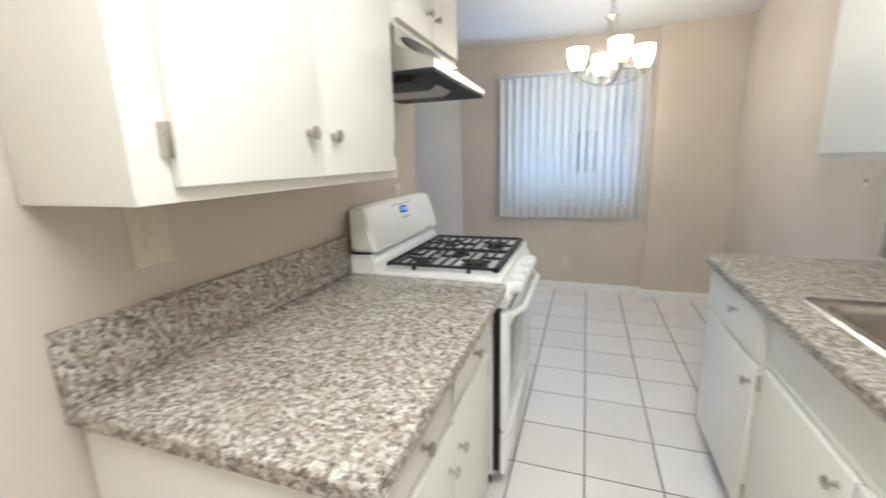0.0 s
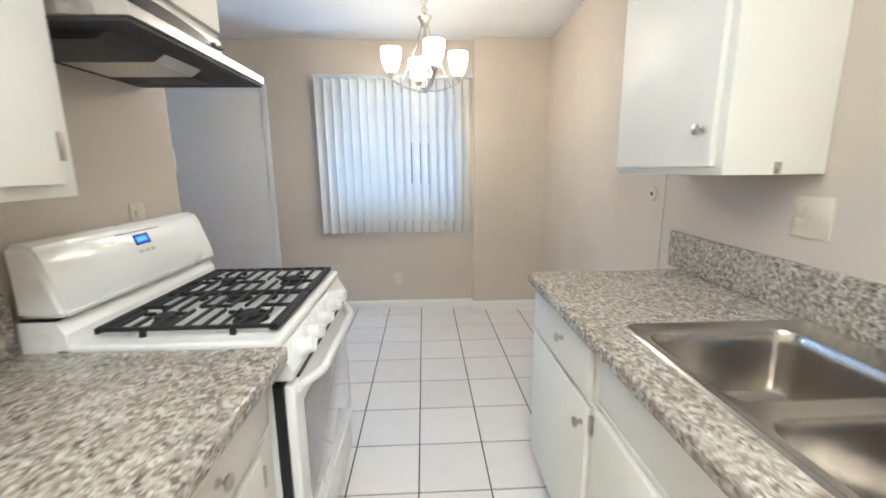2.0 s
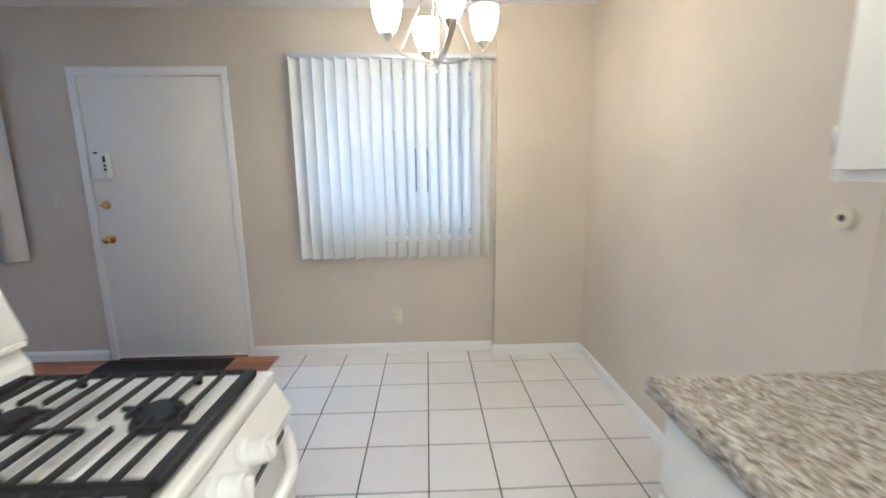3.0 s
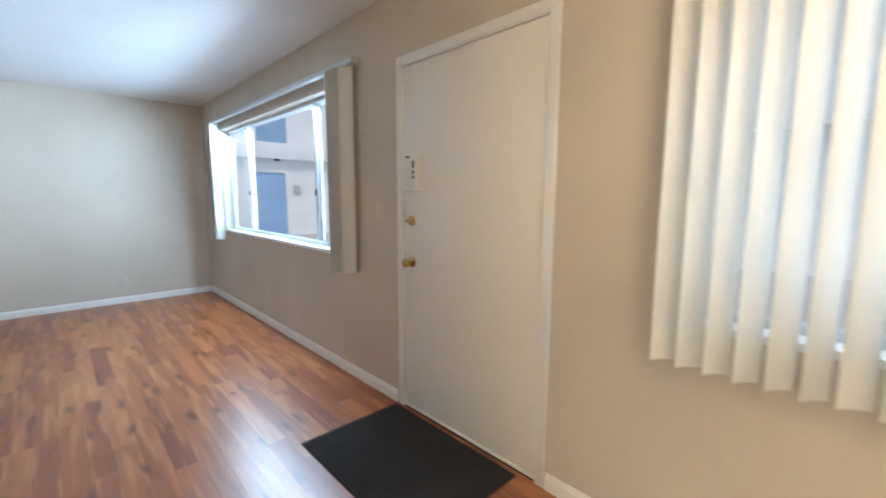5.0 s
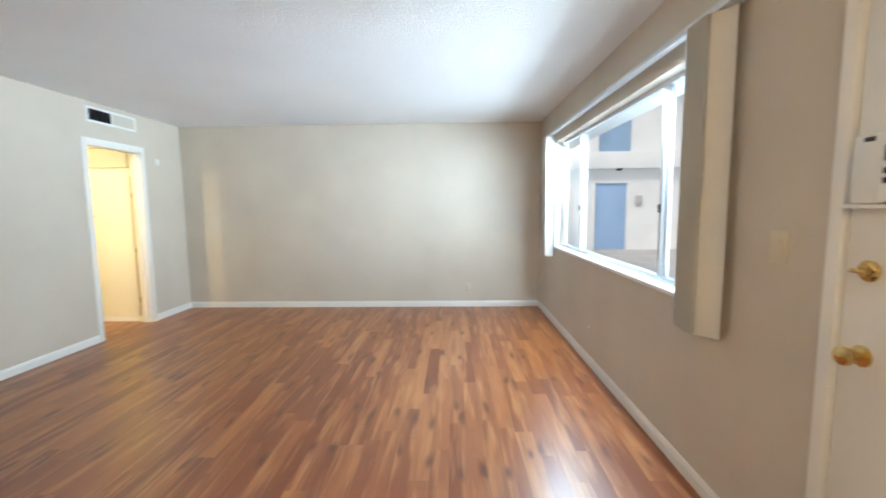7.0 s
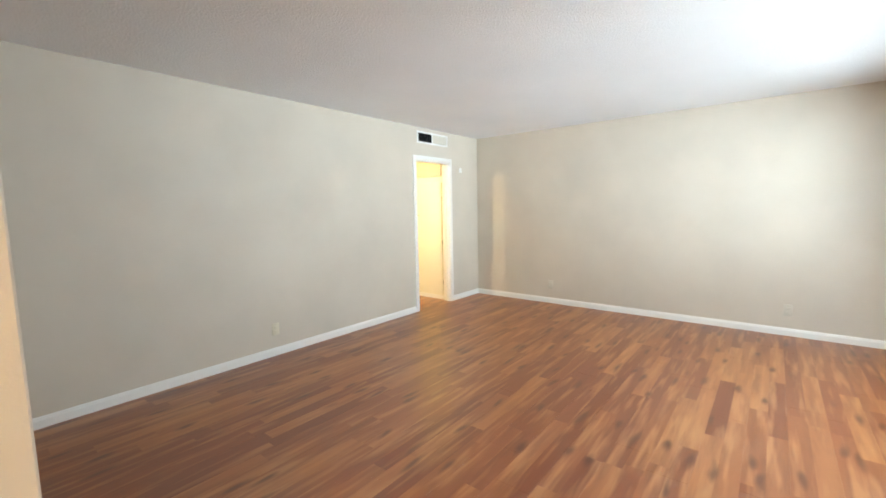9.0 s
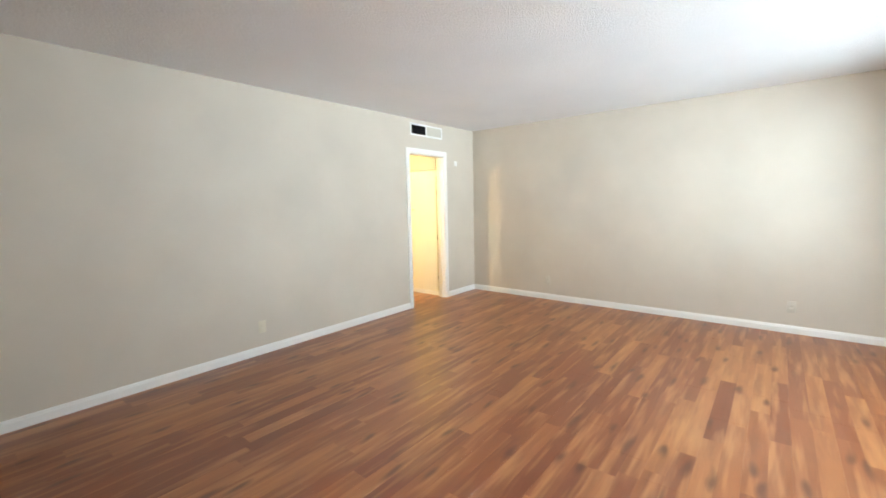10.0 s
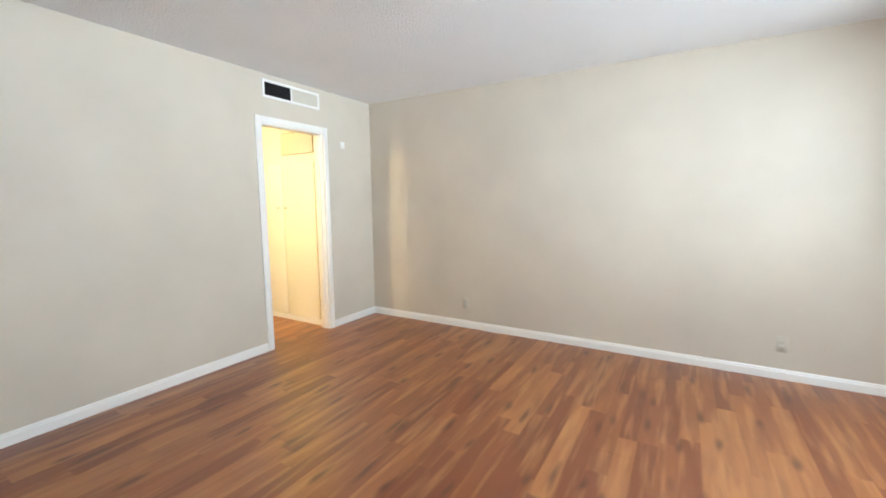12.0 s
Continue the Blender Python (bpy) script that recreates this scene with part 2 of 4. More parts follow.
def rod(bm, a, b, r1, r2=None, sides=16):
    a, b = Vector(a), Vector(b)
    turn = (b - a).to_track_quat("Z", "Y").to_matrix().to_4x4()
    bmesh.ops.create_cone(bm, cap_ends=True, segments=sides, radius1=r1, radius2=r1 if r2 is None else r2,
                          depth=(b - a).length, matrix=Matrix.Translation((a + b) / 2) @ turn)
    return bm


def lathe(bm, profile, at, axis=(0, 0, 1), sides=24):
    """A turned shape: (radius, height) pairs round an axis."""
    turn = Vector(axis).to_track_quat("Z", "Y").to_matrix().to_4x4()
    m = Matrix.Translation(at) @ turn
    rings = []
    for r, h in profile:
        rings.append([bm.verts.new(m @ Vector((r * math.cos(k * math.tau / sides), r * math.sin(k * math.tau / sides), h))) for k in range(sides)])
    for one, two in zip(rings, rings[1:]):
        for k in range(sides):
            bm.faces.new((one[k], one[(k + 1) % sides], two[(k + 1) % sides], two[k]))
    for ring in (rings[0], rings[-1]):
        if (ring[0].co - ring[sides // 2].co).length > 1e-5:
            bm.faces.new(ring)
    bmesh.ops.recalc_face_normals(bm, faces=bm.faces)
    return bm


def tube(bm, points, radius, sides=12):
    """A round bar along points."""
    pts = [Vector(p) for p in points]
    rings, normal = [], None
    for k, p in enumerate(pts):
        ahead = (pts[min(k + 1, len(pts) - 1)] - pts[max(k - 1, 0)]).normalized()
        if normal is None:
            normal = ahead.orthogonal().normalized()
        normal = (normal - ahead * normal.dot(ahead)).normalized()
        side = ahead.cross(normal)
        r = radius[k] if isinstance(radius, (list, tuple)) else radius
        rings.append([bm.verts.new(p + r * (normal * math.cos(a * math.tau / sides) + side * math.sin(a * math.tau / sides))) for a in range(sides)])
    for one, two in zip(rings, rings[1:]):
        for a in range(sides):
            bm.faces.new((one[a], one[(a + 1) % sides], two[(a + 1) % sides], two[a]))
    bm.faces.new(rings[0])
    bm.faces.new(rings[-1])
    bmesh.ops.recalc_face_normals(bm, faces=bm.faces)
    return bm


def ring_points(x0, x1, y0, y1, r, n=6):
    pts = []
    for cx, cy, a0 in ((x1 - r, y1 - r, 0), (x0 + r, y1 - r, 90), (x0 + r, y0 + r, 180), (x1 - r, y0 + r, 270)):
        for k in range(n + 1):
            a = radians(a0 + 90 * k / n)
            pts.append((cx + r * math.cos(a), cy + r * math.sin(a)))
    return pts


def prism(bm, outline, axis, a, b):
    """An outline in the two other axes, drawn out from a to b along an axis."""
    def at(u, v, w):
        return {"x": (w, u, v), "y": (u, w, v), "z": (u, v, w)}[axis]
    one = [bm.verts.new(at(u, v, a)) for u, v in outline]
    two = [bm.verts.new(at(u, v, b)) for u, v in outline]
    bm.faces.new(one)
    bm.faces.new(two)
    for k in range(len(outline)):
        j = (k + 1) % len(outline)
        bm.faces.new((one[k], one[j], two[j], two[k]))
    bmesh.ops.recalc_face_normals(bm, faces=bm.faces)
    return bm


# each kitchen run is set out from its own corner
HERE, STOVE_RUN, SINK_RUN = Vector((0, 0, 0)), Vector((-0.078, -0.025, 0)), Vector((-0.062, -0.055, 0))
SETOUT = HERE


def finish(name, bm, mat, origin=(0, 0, 0), smooth=True):
    bmesh.ops.translate(bm, vec=-Vector(origin), verts=bm.verts)
    me = bpy.data.meshes.new(name)
    bm.to_mesh(me)
    bm.free()
    me.materials.append(mat)
    if smooth and len(me.polygons) > 12:
        me.shade_smooth()
        me.set_sharp_from_angle(angle=radians(35))
    ob = new(name, me)
    return ob


def thing(name, at, label, category, group="", kind=""):
    ob = new(name)
    ob.empty_display_size = 0.1
    ob.location = Vector(at) + SETOUT
    ob["origin"] = tuple(at)
    return tagged(ob, label, category, group, kind)


def part(name, bm, mat, parent, label="", smooth=True):
    """One mesh under a thing or a part; the mesh is given in world places."""
    origin = Vector(parent["origin"])
    ob = finish(name, bm, mat, origin, smooth)
    ob.parent = parent
    ob["origin"] = tuple(origin)
    return tagged(ob, label)


def single(name, bm, mat, label, category, at=(0, 0, 0), group="", kind=""):
    ob = finish(name, bm, mat, at)
    ob.location = Vector(at) + SETOUT
    ob["origin"] = tuple(at)
    return tagged(ob, label, category, group, kind)


def structure(name, bm, mat, label, category):
    return single(name, bm, mat, label, category, kind="structure")


# ---------- the shell ----------
CEIL_Z = 2.448
WEST, BACK, EAST_D, EAST_K = -4.22, -4.787, 3.505, 3.570
PART_W, PART_E, PART_END = 1.14, 1.44, -2.06
KIT_BACK = -5.3


def wall_along_x(x0, x1, y0, y1, holes):
    """A wall with openings (x0, x1, z0, z1) through it, as butted blocks."""
    bm = bmesh.new()
    at = x0
    for a, b, lo, hi in sorted(holes):
        box(bm, (at, y0, 0), (a, y1, CEIL_Z))
        if lo > 0:
            box(bm, (a, y0, 0), (b, y1, lo))
        box(bm, (a, y0, hi), (b, y1, CEIL_Z))
        at = b
    box(bm, (at, y0, 0), (x1, y1, CEIL_Z))
    return bm


LW = (-3.42, -0.60, 0.90, 2.06)
DW = (1.58, 2.74, 0.90, 2.06)
DO = (0.02, 0.995, 0.0, 2.045)
wall_north = structure("wall_north", wall_along_x(WEST - 0.15, EAST_D + 0.15, 0.0, 0.15, [LW, DO, DW]), WALL,
                       "beige painted wall with front door and two windows", "wall")
structure("wall_jog", new_box((2.852, -0.085, 0), (EAST_D, 0, CEIL_Z)), WALL, "beige painted shallow wall step in the dining corner", "wall")
structure("wall_west", new_box((WEST - 0.15, BACK - 0.15, 0), (WEST, 0, CEIL_Z)), WALL, "plain beige painted living room wall", "wall")
HO = (-3.50, -2.79, 0.0, 2.033)
structure("wall_south", wall_along_x(WEST, PART_W, BACK - 0.12, BACK, [HO]), WALL, "beige painted living room wall with hall doorway", "wall")
structure("wall_partition", new_box((PART_W, KIT_BACK, 0), (PART_E + STOVE_RUN.x, PART_END, CEIL_Z), 0.004, 1), WALL, "beige painted wall between kitchen and living room", "wall")
bm = new_box((EAST_D, -2.0, 0), (EAST_D + 0.15, 0, CEIL_Z))
box(bm, (EAST_K + SINK_RUN.x, KIT_BACK, 0), (EAST_D + 0.15, -2.0, CEIL_Z))
structure("wall_east", bm, WALL, "cream painted wall along kitchen and dining corner", "wall")
structure("wall_kitchen_end", new_box((PART_E + STOVE_RUN.x, KIT_BACK - 0.12, 0), (EAST_D + 0.15, KIT_BACK, CEIL_Z)), WALL, "plain cream painted wall closing the kitchen", "wall")
structure("ceiling", new_box((WEST - 0.15, -7.0, CEIL_Z), (EAST_D + 0.15, 0.15, CEIL_Z + 0.2)), CEIL, "white popcorn textured ceiling", "ceiling")
# hall and the lit room off it
bm = new_box((-3.66, -6.9, 0), (-3.535, BACK - 0.12, CEIL_Z))
structure("wall_hall_west", bm, HALLP, "cream painted hall wall behind built-in cupboard", "wall")
bm = new_box((-2.62, BACK - 0.16, 0), (-2.52, BACK - 0.12, CEIL_Z))
box(bm, (-2.62, -6.9, 0), (-2.52, -5.72, CEIL_Z))
box(bm, (-2.62, -5.72, 2.03), (-2.52, BACK - 0.16, CEIL_Z))
structure("wall_hall_east", bm, HALLP, "cream painted hall wall with a side doorway", "wall")
bm = new_box((-3.66, -7.0, 0), (-0.8, -6.9, CEIL_Z))
box(bm, (-0.9, -6.9, 0), (-0.8, BACK - 0.12, CEIL_Z))
structure("wall_hall_end", bm, HALLP, "cream painted wall closing the hall", "wall")


def skirting(name, lo, hi, facing):
    """A skirting board with a small moulded top; facing: the way its front looks."""
    x0, y0, x1, y1 = lo[0], lo[1], hi[0], hi[1]
    h, t = 0.088, 0.015
    bm = bmesh.new()
    out = [(0, 0), (t, 0), (t, h - 0.022), (t - 0.004, h - 0.016), (t - 0.005, h - 0.007), (t - 0.010, h), (0, h)]
    if facing in "NS":
        s = 1 if facing == "N" else -1
        prism(bm, [(y0 + s * u, v) for u, v in out], "x", x0, x1)
    else:
        s = 1 if facing == "E" else -1
        prism(bm, [(x0 + s * u, v) for u, v in out], "y", y0, y1)
    return structure(name, bm, TRIM, "white painted skirting board", "baseboard")


skirting("baseboard_1", (WEST, 0), (-0.03, 0), "S")
skirting("baseboard_2", (1.04, 0), (2.837, 0), "S")
skirting("baseboard_3", (2.838, -0.085), (EAST_D, -0.085), "S")
skirting("baseboard_10", (2.852, -0.0845), (2.852, -0.0155), "W")
skirting("baseboard_4", (EAST_D, -2.0), (EAST_D, -0.1005), "W")
skirting("baseboard_5", (WEST, BACK), (WEST, -0.015), "E")
skirting("baseboard_6", (WEST + 0.015, BACK), (-3.558, BACK), "N")
skirting("baseboard_7", (-2.736, BACK), (PART_W, BACK), "N")
skirting("baseboard_8", (PART_W, BACK + 0.015), (PART_W, PART_END), "W")
skirting("baseboard_9", (PART_W - 0.015, PART_END), (PART_E + STOVE_RUN.x, PART_END), "N")


# ---------- hall doorway, vent, cupboard ----------
def casing(parent, x0, x1, top, y, s, w, t=0.014):
    """Flat door casing round an opening in a wall along x; s: the way it stands out."""
    ys = sorted((y, y + s * t))
    part("casing_side", new_box((x0 - w, ys[0], 0), (x0, ys[1], top + w), 0.003), TRIM, parent)
    part("casing_side", new_box((x1, ys[0], 0), (x1 + w, ys[1], top + w), 0.003), TRIM, parent)
    part("casing_head", new_box((x0 + 0.0005, ys[0], top), (x1 - 0.0005, ys[1], top + w), 0.003), TRIM, parent)


hall_frame = thing("door_2", (-3.145, BACK, 0), "white painted trim round an open hall doorway", "doorway", kind="structure")
casing(hall_frame, HO[0], HO[1], HO[3], BACK, 1, 0.052)
part("jamb", new_box((HO[0], BACK - 0.12, 0), (HO[0] + 0.018, BACK + 0.002, HO[3] - 0.018), 0.002), TRIM, hall_frame)
part("jamb", new_box((HO[1] - 0.018, BACK - 0.12, 0), (HO[1], BACK + 0.002, HO[3] - 0.018), 0.002), TRIM, hall_frame)
part("jamb_head", new_box((HO[0], BACK - 0.12, HO[3] - 0.018), (HO[1], BACK + 0.002, HO[3]), 0.002), TRIM, hall_frame)
part("door_stop", new_box((HO[0] + 0.018, BACK - 0.075, 0), (HO[0] + 0.03, BACK - 0.04, HO[3] - 0.03), 0.002), TRIM, hall_frame)


def vent(x0, x1, z0, z1):
    t = thing("wall_vent", ((x0 + x1) / 2, BACK, z0), "white wall register with one open dark half", "vent")
    y = BACK
    w = 0.022
    for lo, hi in (((x0, z0), (x1, z0 + w)), ((x0, z1 - w), (x1, z1)), ((x0, z0 + w), (x0 + w, z1 - w)), ((x1 - w, z0 + w), (x1, z1 - w))):
        part("frame", new_box((lo[0], y, lo[1]), (hi[0], y + 0.012, hi[1]), 0.002), WHITEP, t)
    mid = x0 + (x1 - x0) * 0.52
    part("divider", new_box((mid - 0.007, y, z0 + w), (mid + 0.007, y + 0.010, z1 - w)), WHITEP, t)
    # black sheet on the wall face stands for the shade inside the duct
    part("backing", new_box((x0 + w, y, z0 + w), (x1 - w, y + 0.002, z1 - w)), GLOSSB, t, "black sheet for the duct's shade behind the slats")
    n = 7
    for k in range(n):
        z = z0 + w + (k + 0.5) * (z1 - z0 - 2 * w) / n
        part("slat", prism(bmesh.new(), [(y + 0.003, z - 0.009), (y + 0.0045, z - 0.009), (y + 0.009, z + 0.0075), (y + 0.0075, z + 0.0075)], "x", x0 + w, mid - 0.007), PLATE, t)
    for k in range(16):
        x = mid + 0.012 + k * (x1 - w - mid - 0.012) / 16
        part("slat", prism(bmesh.new(), [(x, y + 0.003), (x + 0.0012, y + 0.003), (x + 0.004, y + 0.009), (x + 0.0028, y + 0.009)], "z", z0 + w, z1 - w), DARKGAP, t, "thin dark upright slat")
    return t


vent(-3.462, -2.828, 2.246, 2.401)


def knob(parent, at, way, size=0.016, mat=None, name="knob"):
    prof = [(0.010, 0), (0.010, 0.003), (0.0055, 0.006), (0.0055, 0.013), (0.012, 0.017), (0.0165, 0.021), (0.0165, 0.025), (0.011, 0.029), (0.0, 0.030)]
    k = size / 0.0165
    return part(name, lathe(bmesh.new(), [(r * k, h * k) for r, h in prof], at, way, 20), mat or NICKEL, parent, "round satin nickel knob")


def hall_cupboard():
    t = thing("hall_cupboard", (-3.5, -5.46, 0), "cream painted built-in hall cupboard with two tall doors", "cupboard")
    x = -3.535
    part("base", new_box((x, -5.99, 0), (x + 0.012, -4.90, 0.07), 0.002), TRIM, t)
    part("frame", new_box((x, -5.99, 0.07), (x + 0.006, -4.90, CEIL_Z)), HALLP, t)
    for y0, y1, yk in ((-5.97, -5.464, -5.525), (-5.458, -4.95, -5.40)):
        d = part("door", new_box((x + 0.006, y0, 0.08), (x + 0.024, y1, 1.76), 0.003), HALLP, t)
        knob(d, (x + 0.024, yk, 1.283), (1, 0, 0), 0.014)
    u = part("upper_door", new_box((x + 0.006, -5.44, 1.855), (x + 0.03, -4.95, 2.075), 0.004), PLATE, t, "darker beige upper hatch")
    # no real gap: a thin dark strip drawn as the hatch's shadow line
    part("shadow_gap", new_box((x + 0.007, -5.43, 2.077), (x + 0.010, -4.96, 2.085)), DARKGAP, t)
    for z in (0.25, 0.85, 1.5):
        part("hinge", new_box((x + 0.008, -4.948, z), (x + 0.026, -4.936, z + 0.06), 0.002), NICKEL, t)
    return t


hall_cupboard()


# ---------- front door ----------
def front_door():
    t = thing("door_1", (0.5, 0.0, 0), "closed flush cream painted front door", "door", kind="structure")
    casing(t, DO[0] + 0.012, DO[1] - 0.008, 2.035, 0.0, -1, 0.048, 0.012)
    part("jamb", new_box((DO[0], -0.006, 0), (DO[0] + 0.014, 0.13, 2.03)), TRIM, t)
    part("jamb", new_box((DO[1] - 0.010, -0.006, 0), (DO[1], 0.13, 2.03)), TRIM, t)
    part("jamb_head", new_box((DO[0], -0.006, 2.03), (DO[1], 0.13, 2.045)), TRIM, t)
    leaf = part("leaf", new_box((DO[0] + 0.018, 0.002, 0.022), (DO[1] - 0.014, 0.046, 2.026), 0.003), DOORP, t)
    part("threshold", prism(bmesh.new(), [(-0.025, 0), (0.12, 0), (0.12, 0.018), (0.03, 0.02), (-0.015, 0.008)], "x", DO[0], DO[1]), DARKGAP, t, "worn dark metal threshold")
    part("weather_strip", new_box((DO[0] + 0.015, -0.004, 0.021), (DO[1] - 0.011, 0.002, 0.036), 0.001), TRIM, t)
    for z in (0.22, 1.02, 1.73):
        part("hinge", rod(bmesh.new(), (DO[1] - 0.011, -0.006, z - 0.05), (DO[1] - 0.011, -0.006, z + 0.05), 0.008), DOORP, t, "painted over butt hinge")
    kn = [(0.031, 0), (0.031, 0.004), (0.020, 0.008), (0.012, 0.012), (0.012, 0.03), (0.022, 0.036), (0.027, 0.046), (0.025, 0.058), (0.014, 0.066), (0, 0.067)]
    part("door_knob", lathe(bmesh.new(), kn, (0.108, 0.002, 0.925), (0, -1, 0), 28), BRASS, t, "polished brass door knob")
    lk = [(0.030, 0), (0.030, 0.006), (0.025, 0.012), (0.016, 0.013), (0.016, 0.018), (0, 0.018)]
    d = part("deadbolt", lathe(bmesh.new(), lk, (0.109, 0.002, 1.167), (0, -1, 0), 28), BRASS, t, "round brass deadbolt")
    part("thumb_turn", new_box((0.086, -0.036, 1.161), (0.132, -0.014, 1.173), 0.003), BRASS, d)
    return t


front_door()
DA = (0.064, 1.352)


def door_alarm():
    x, z = DA
    t = thing("door_alarm", (x + 0.06, 0.002, z), "white plastic alarm box fixed on the front door", "alarm")
    part("body", new_box((x, -0.030, z), (x + 0.085, 0.002, z + 0.185), 0.006), WHITEP, t)
    part("side_unit", new_box((x + 0.0855, -0.040, z + 0.004), (x + 0.122, 0.002, z + 0.181), 0.005), WHITEP, t)
    part("grille", new_box((x + 0.096, -0.042, z + 0.11), (x + 0.112, -0.039, z + 0.15), 0.002), DARKGAP, t)
    part("button", new_box((x + 0.096, -0.042, z + 0.078), (x + 0.112, -0.039, z + 0.094), 0.002), GLOSSB, t)
    part("button", new_box((x + 0.096, -0.042, z + 0.052), (x + 0.112, -0.039, z + 0.068), 0.002), GLOSSB, t)
    part("tray", new_box((x - 0.022, -0.034, z - 0.012), (x + 0.118, 0.002, z - 0.001), 0.003), WHITEP, t)
    part("tab", new_box((x + 0.03, -0.032, z + 0.166), (x + 0.06, -0.029, z + 0.178), 0.001), DARKGAP, t)


door_alarm()


# ---------- windows ----------
def window(name, hole, bars, label):
    x0, x1, z0, z1 = hole
    t = thing(name, ((x0 + x1) / 2, 0.1, z0), label, "window", kind="structure")
    f, y0, y1 = 0.03, 0.075, 0.125
    part("window_sill", new_box((x0, -0.012, z0 - 0.022), (x1, 0.15, z0 + 0.004), 0.003), TRIM, t)
    for lo, hi in (((x0, z0 + 0.004), (x1, z0 + f + 0.004)), ((x0, z1 - f), (x1, z1)), ((x0, z0 + f + 0.004), (x0 + f, z1 - f)), ((x1 - f, z0 + f + 0.004), (x1, z1 - f))):
        part("window_frame", new_box((lo[0], y0, lo[1]), (hi[0], y1, hi[1]), 0.003), ALU, t)
    edges = [x0 + f] + [b for b in bars] + [x1 - f]
    for b in bars:
        part("mullion", new_box((b - 0.016, y0 - 0.008, z0 + f + 0.004), (b + 0.016, y1, z1 - f), 0.003), ALU, t)
    for k, (a, b) in enumerate(zip(edges, edges[1:])):
        y = 0.105 if k % 2 else 0.093
        p = part("pane", new_box((a, y, z0 + f), (b, y + 0.004, z1 - f)), PANE, t)
        p.visible_shadow = False
        if k != 1 and len(bars) > 1:
            for xa in (a + 0.017, b - 0.039):
                part("sash_stile", new_box((xa, y - 0.006, z0 + f + 0.006), (xa + 0.022, y + 0.012, z1 - f - 0.002), 0.002), ALU, t)
    for b in bars:
        part("latch", new_box((b - 0.010, y0 - 0.020, (z0 + z1) / 2 - 0.17), (b + 0.010, y0 - 0.008, (z0 + z1) / 2 - 0.12), 0.003), DARKGAP, t)
    return t


window("window_1", LW, (-2.72, -1.19), "wide white aluminium sliding window in three bays")
window("window_2", DW, (2.16,), "white aluminium sliding window behind vertical blinds")


def vane_mesh(w, z0, z1):
    """One slightly curved vane, 1 mm thick, centred on the z axis."""
    bm = bmesh.new()
    n = 8
    cols = []
    for k in range(n + 1):
        u = (k / n - 0.5)
        bow = 0.010 * (1 - 4 * u * u)
        cols.append([bm.verts.new((u * w, bow + d, z)) for d, z in ((0, z0), (0, z1), (0.001, z1), (0.001, z0))])
    for a, b in zip(cols, cols[1:]):
        for k in range(4):
            bm.faces.new((a[k], b[k], b[(k + 1) % 4], a[(k + 1) % 4]))
    bm.faces.new(cols[0])
    bm.faces.new(cols[-1])
    bmesh.ops.recalc_face_normals(bm, faces=bm.faces)
    me = bpy.data.meshes.new("vane")
    bm.to_mesh(me)
    bm.free()
    me.materials.append(VANE)
    me.shade_smooth()
    me.set_sharp_from_angle(angle=radians(50))
    return me


def blinds(label, x0, x1, top, low, poses, y):
    t = thing("vertical_blinds", ((x0 + x1) / 2, y, low), label, "blinds")
    part("head_rail", new_box((x0, y - 0.02, top - 0.032), (x1, y + 0.022, top), 0.004), ALU, t, "slim metal head rail")
    for bx in (x0 + 0.1, x1 - 0.1):
        part("bracket", new_box((bx, y + 0.023, top - 0.02), (bx + 0.03, -0.0005, top + 0.004), 0.002), ALU, t)
    for bx in (x0 - 0.004, x1):
        part("rail_cap", new_box((bx, y - 0.021, top - 0.033), (bx + 0.004, y + 0.023, top + 0.001)), IVORY, t)
    me = vane_mesh(0.089, 0.0, top - 0.030 - low)
    for x, turn in poses:
        v = new("vane", me)
        v.parent = t
        v.location = (x - (x0 + x1) / 2, random.uniform(-0.002, 0.002), random.uniform(-0.003, 0.003))
        v.rotation_euler = (0, 0, radians(turn))
    return t


random.seed(5)
blinds("closed cream vertical blinds hanging over the dining window", 1.455, 2.84, 2.15, 0.766,
       [(1.50 + k * 0.0755, 46 + random.uniform(-7, 7)) for k in range(18)], -0.062)
stack = [(-3.60 + 0.012 * k, 80 + random.uniform(-5, 5)) for k in range(17)]
stack += [(-0.675 + 0.0078 * k, 88 + random.uniform(-2, 2)) for k in range(20)] + [(-0.496, 43), (-0.488, 41), (-0.480, 40)]
blinds("cream vertical blinds drawn open to both ends of a window", -3.66, -0.375, 2.16, 0.785, stack, -0.062)


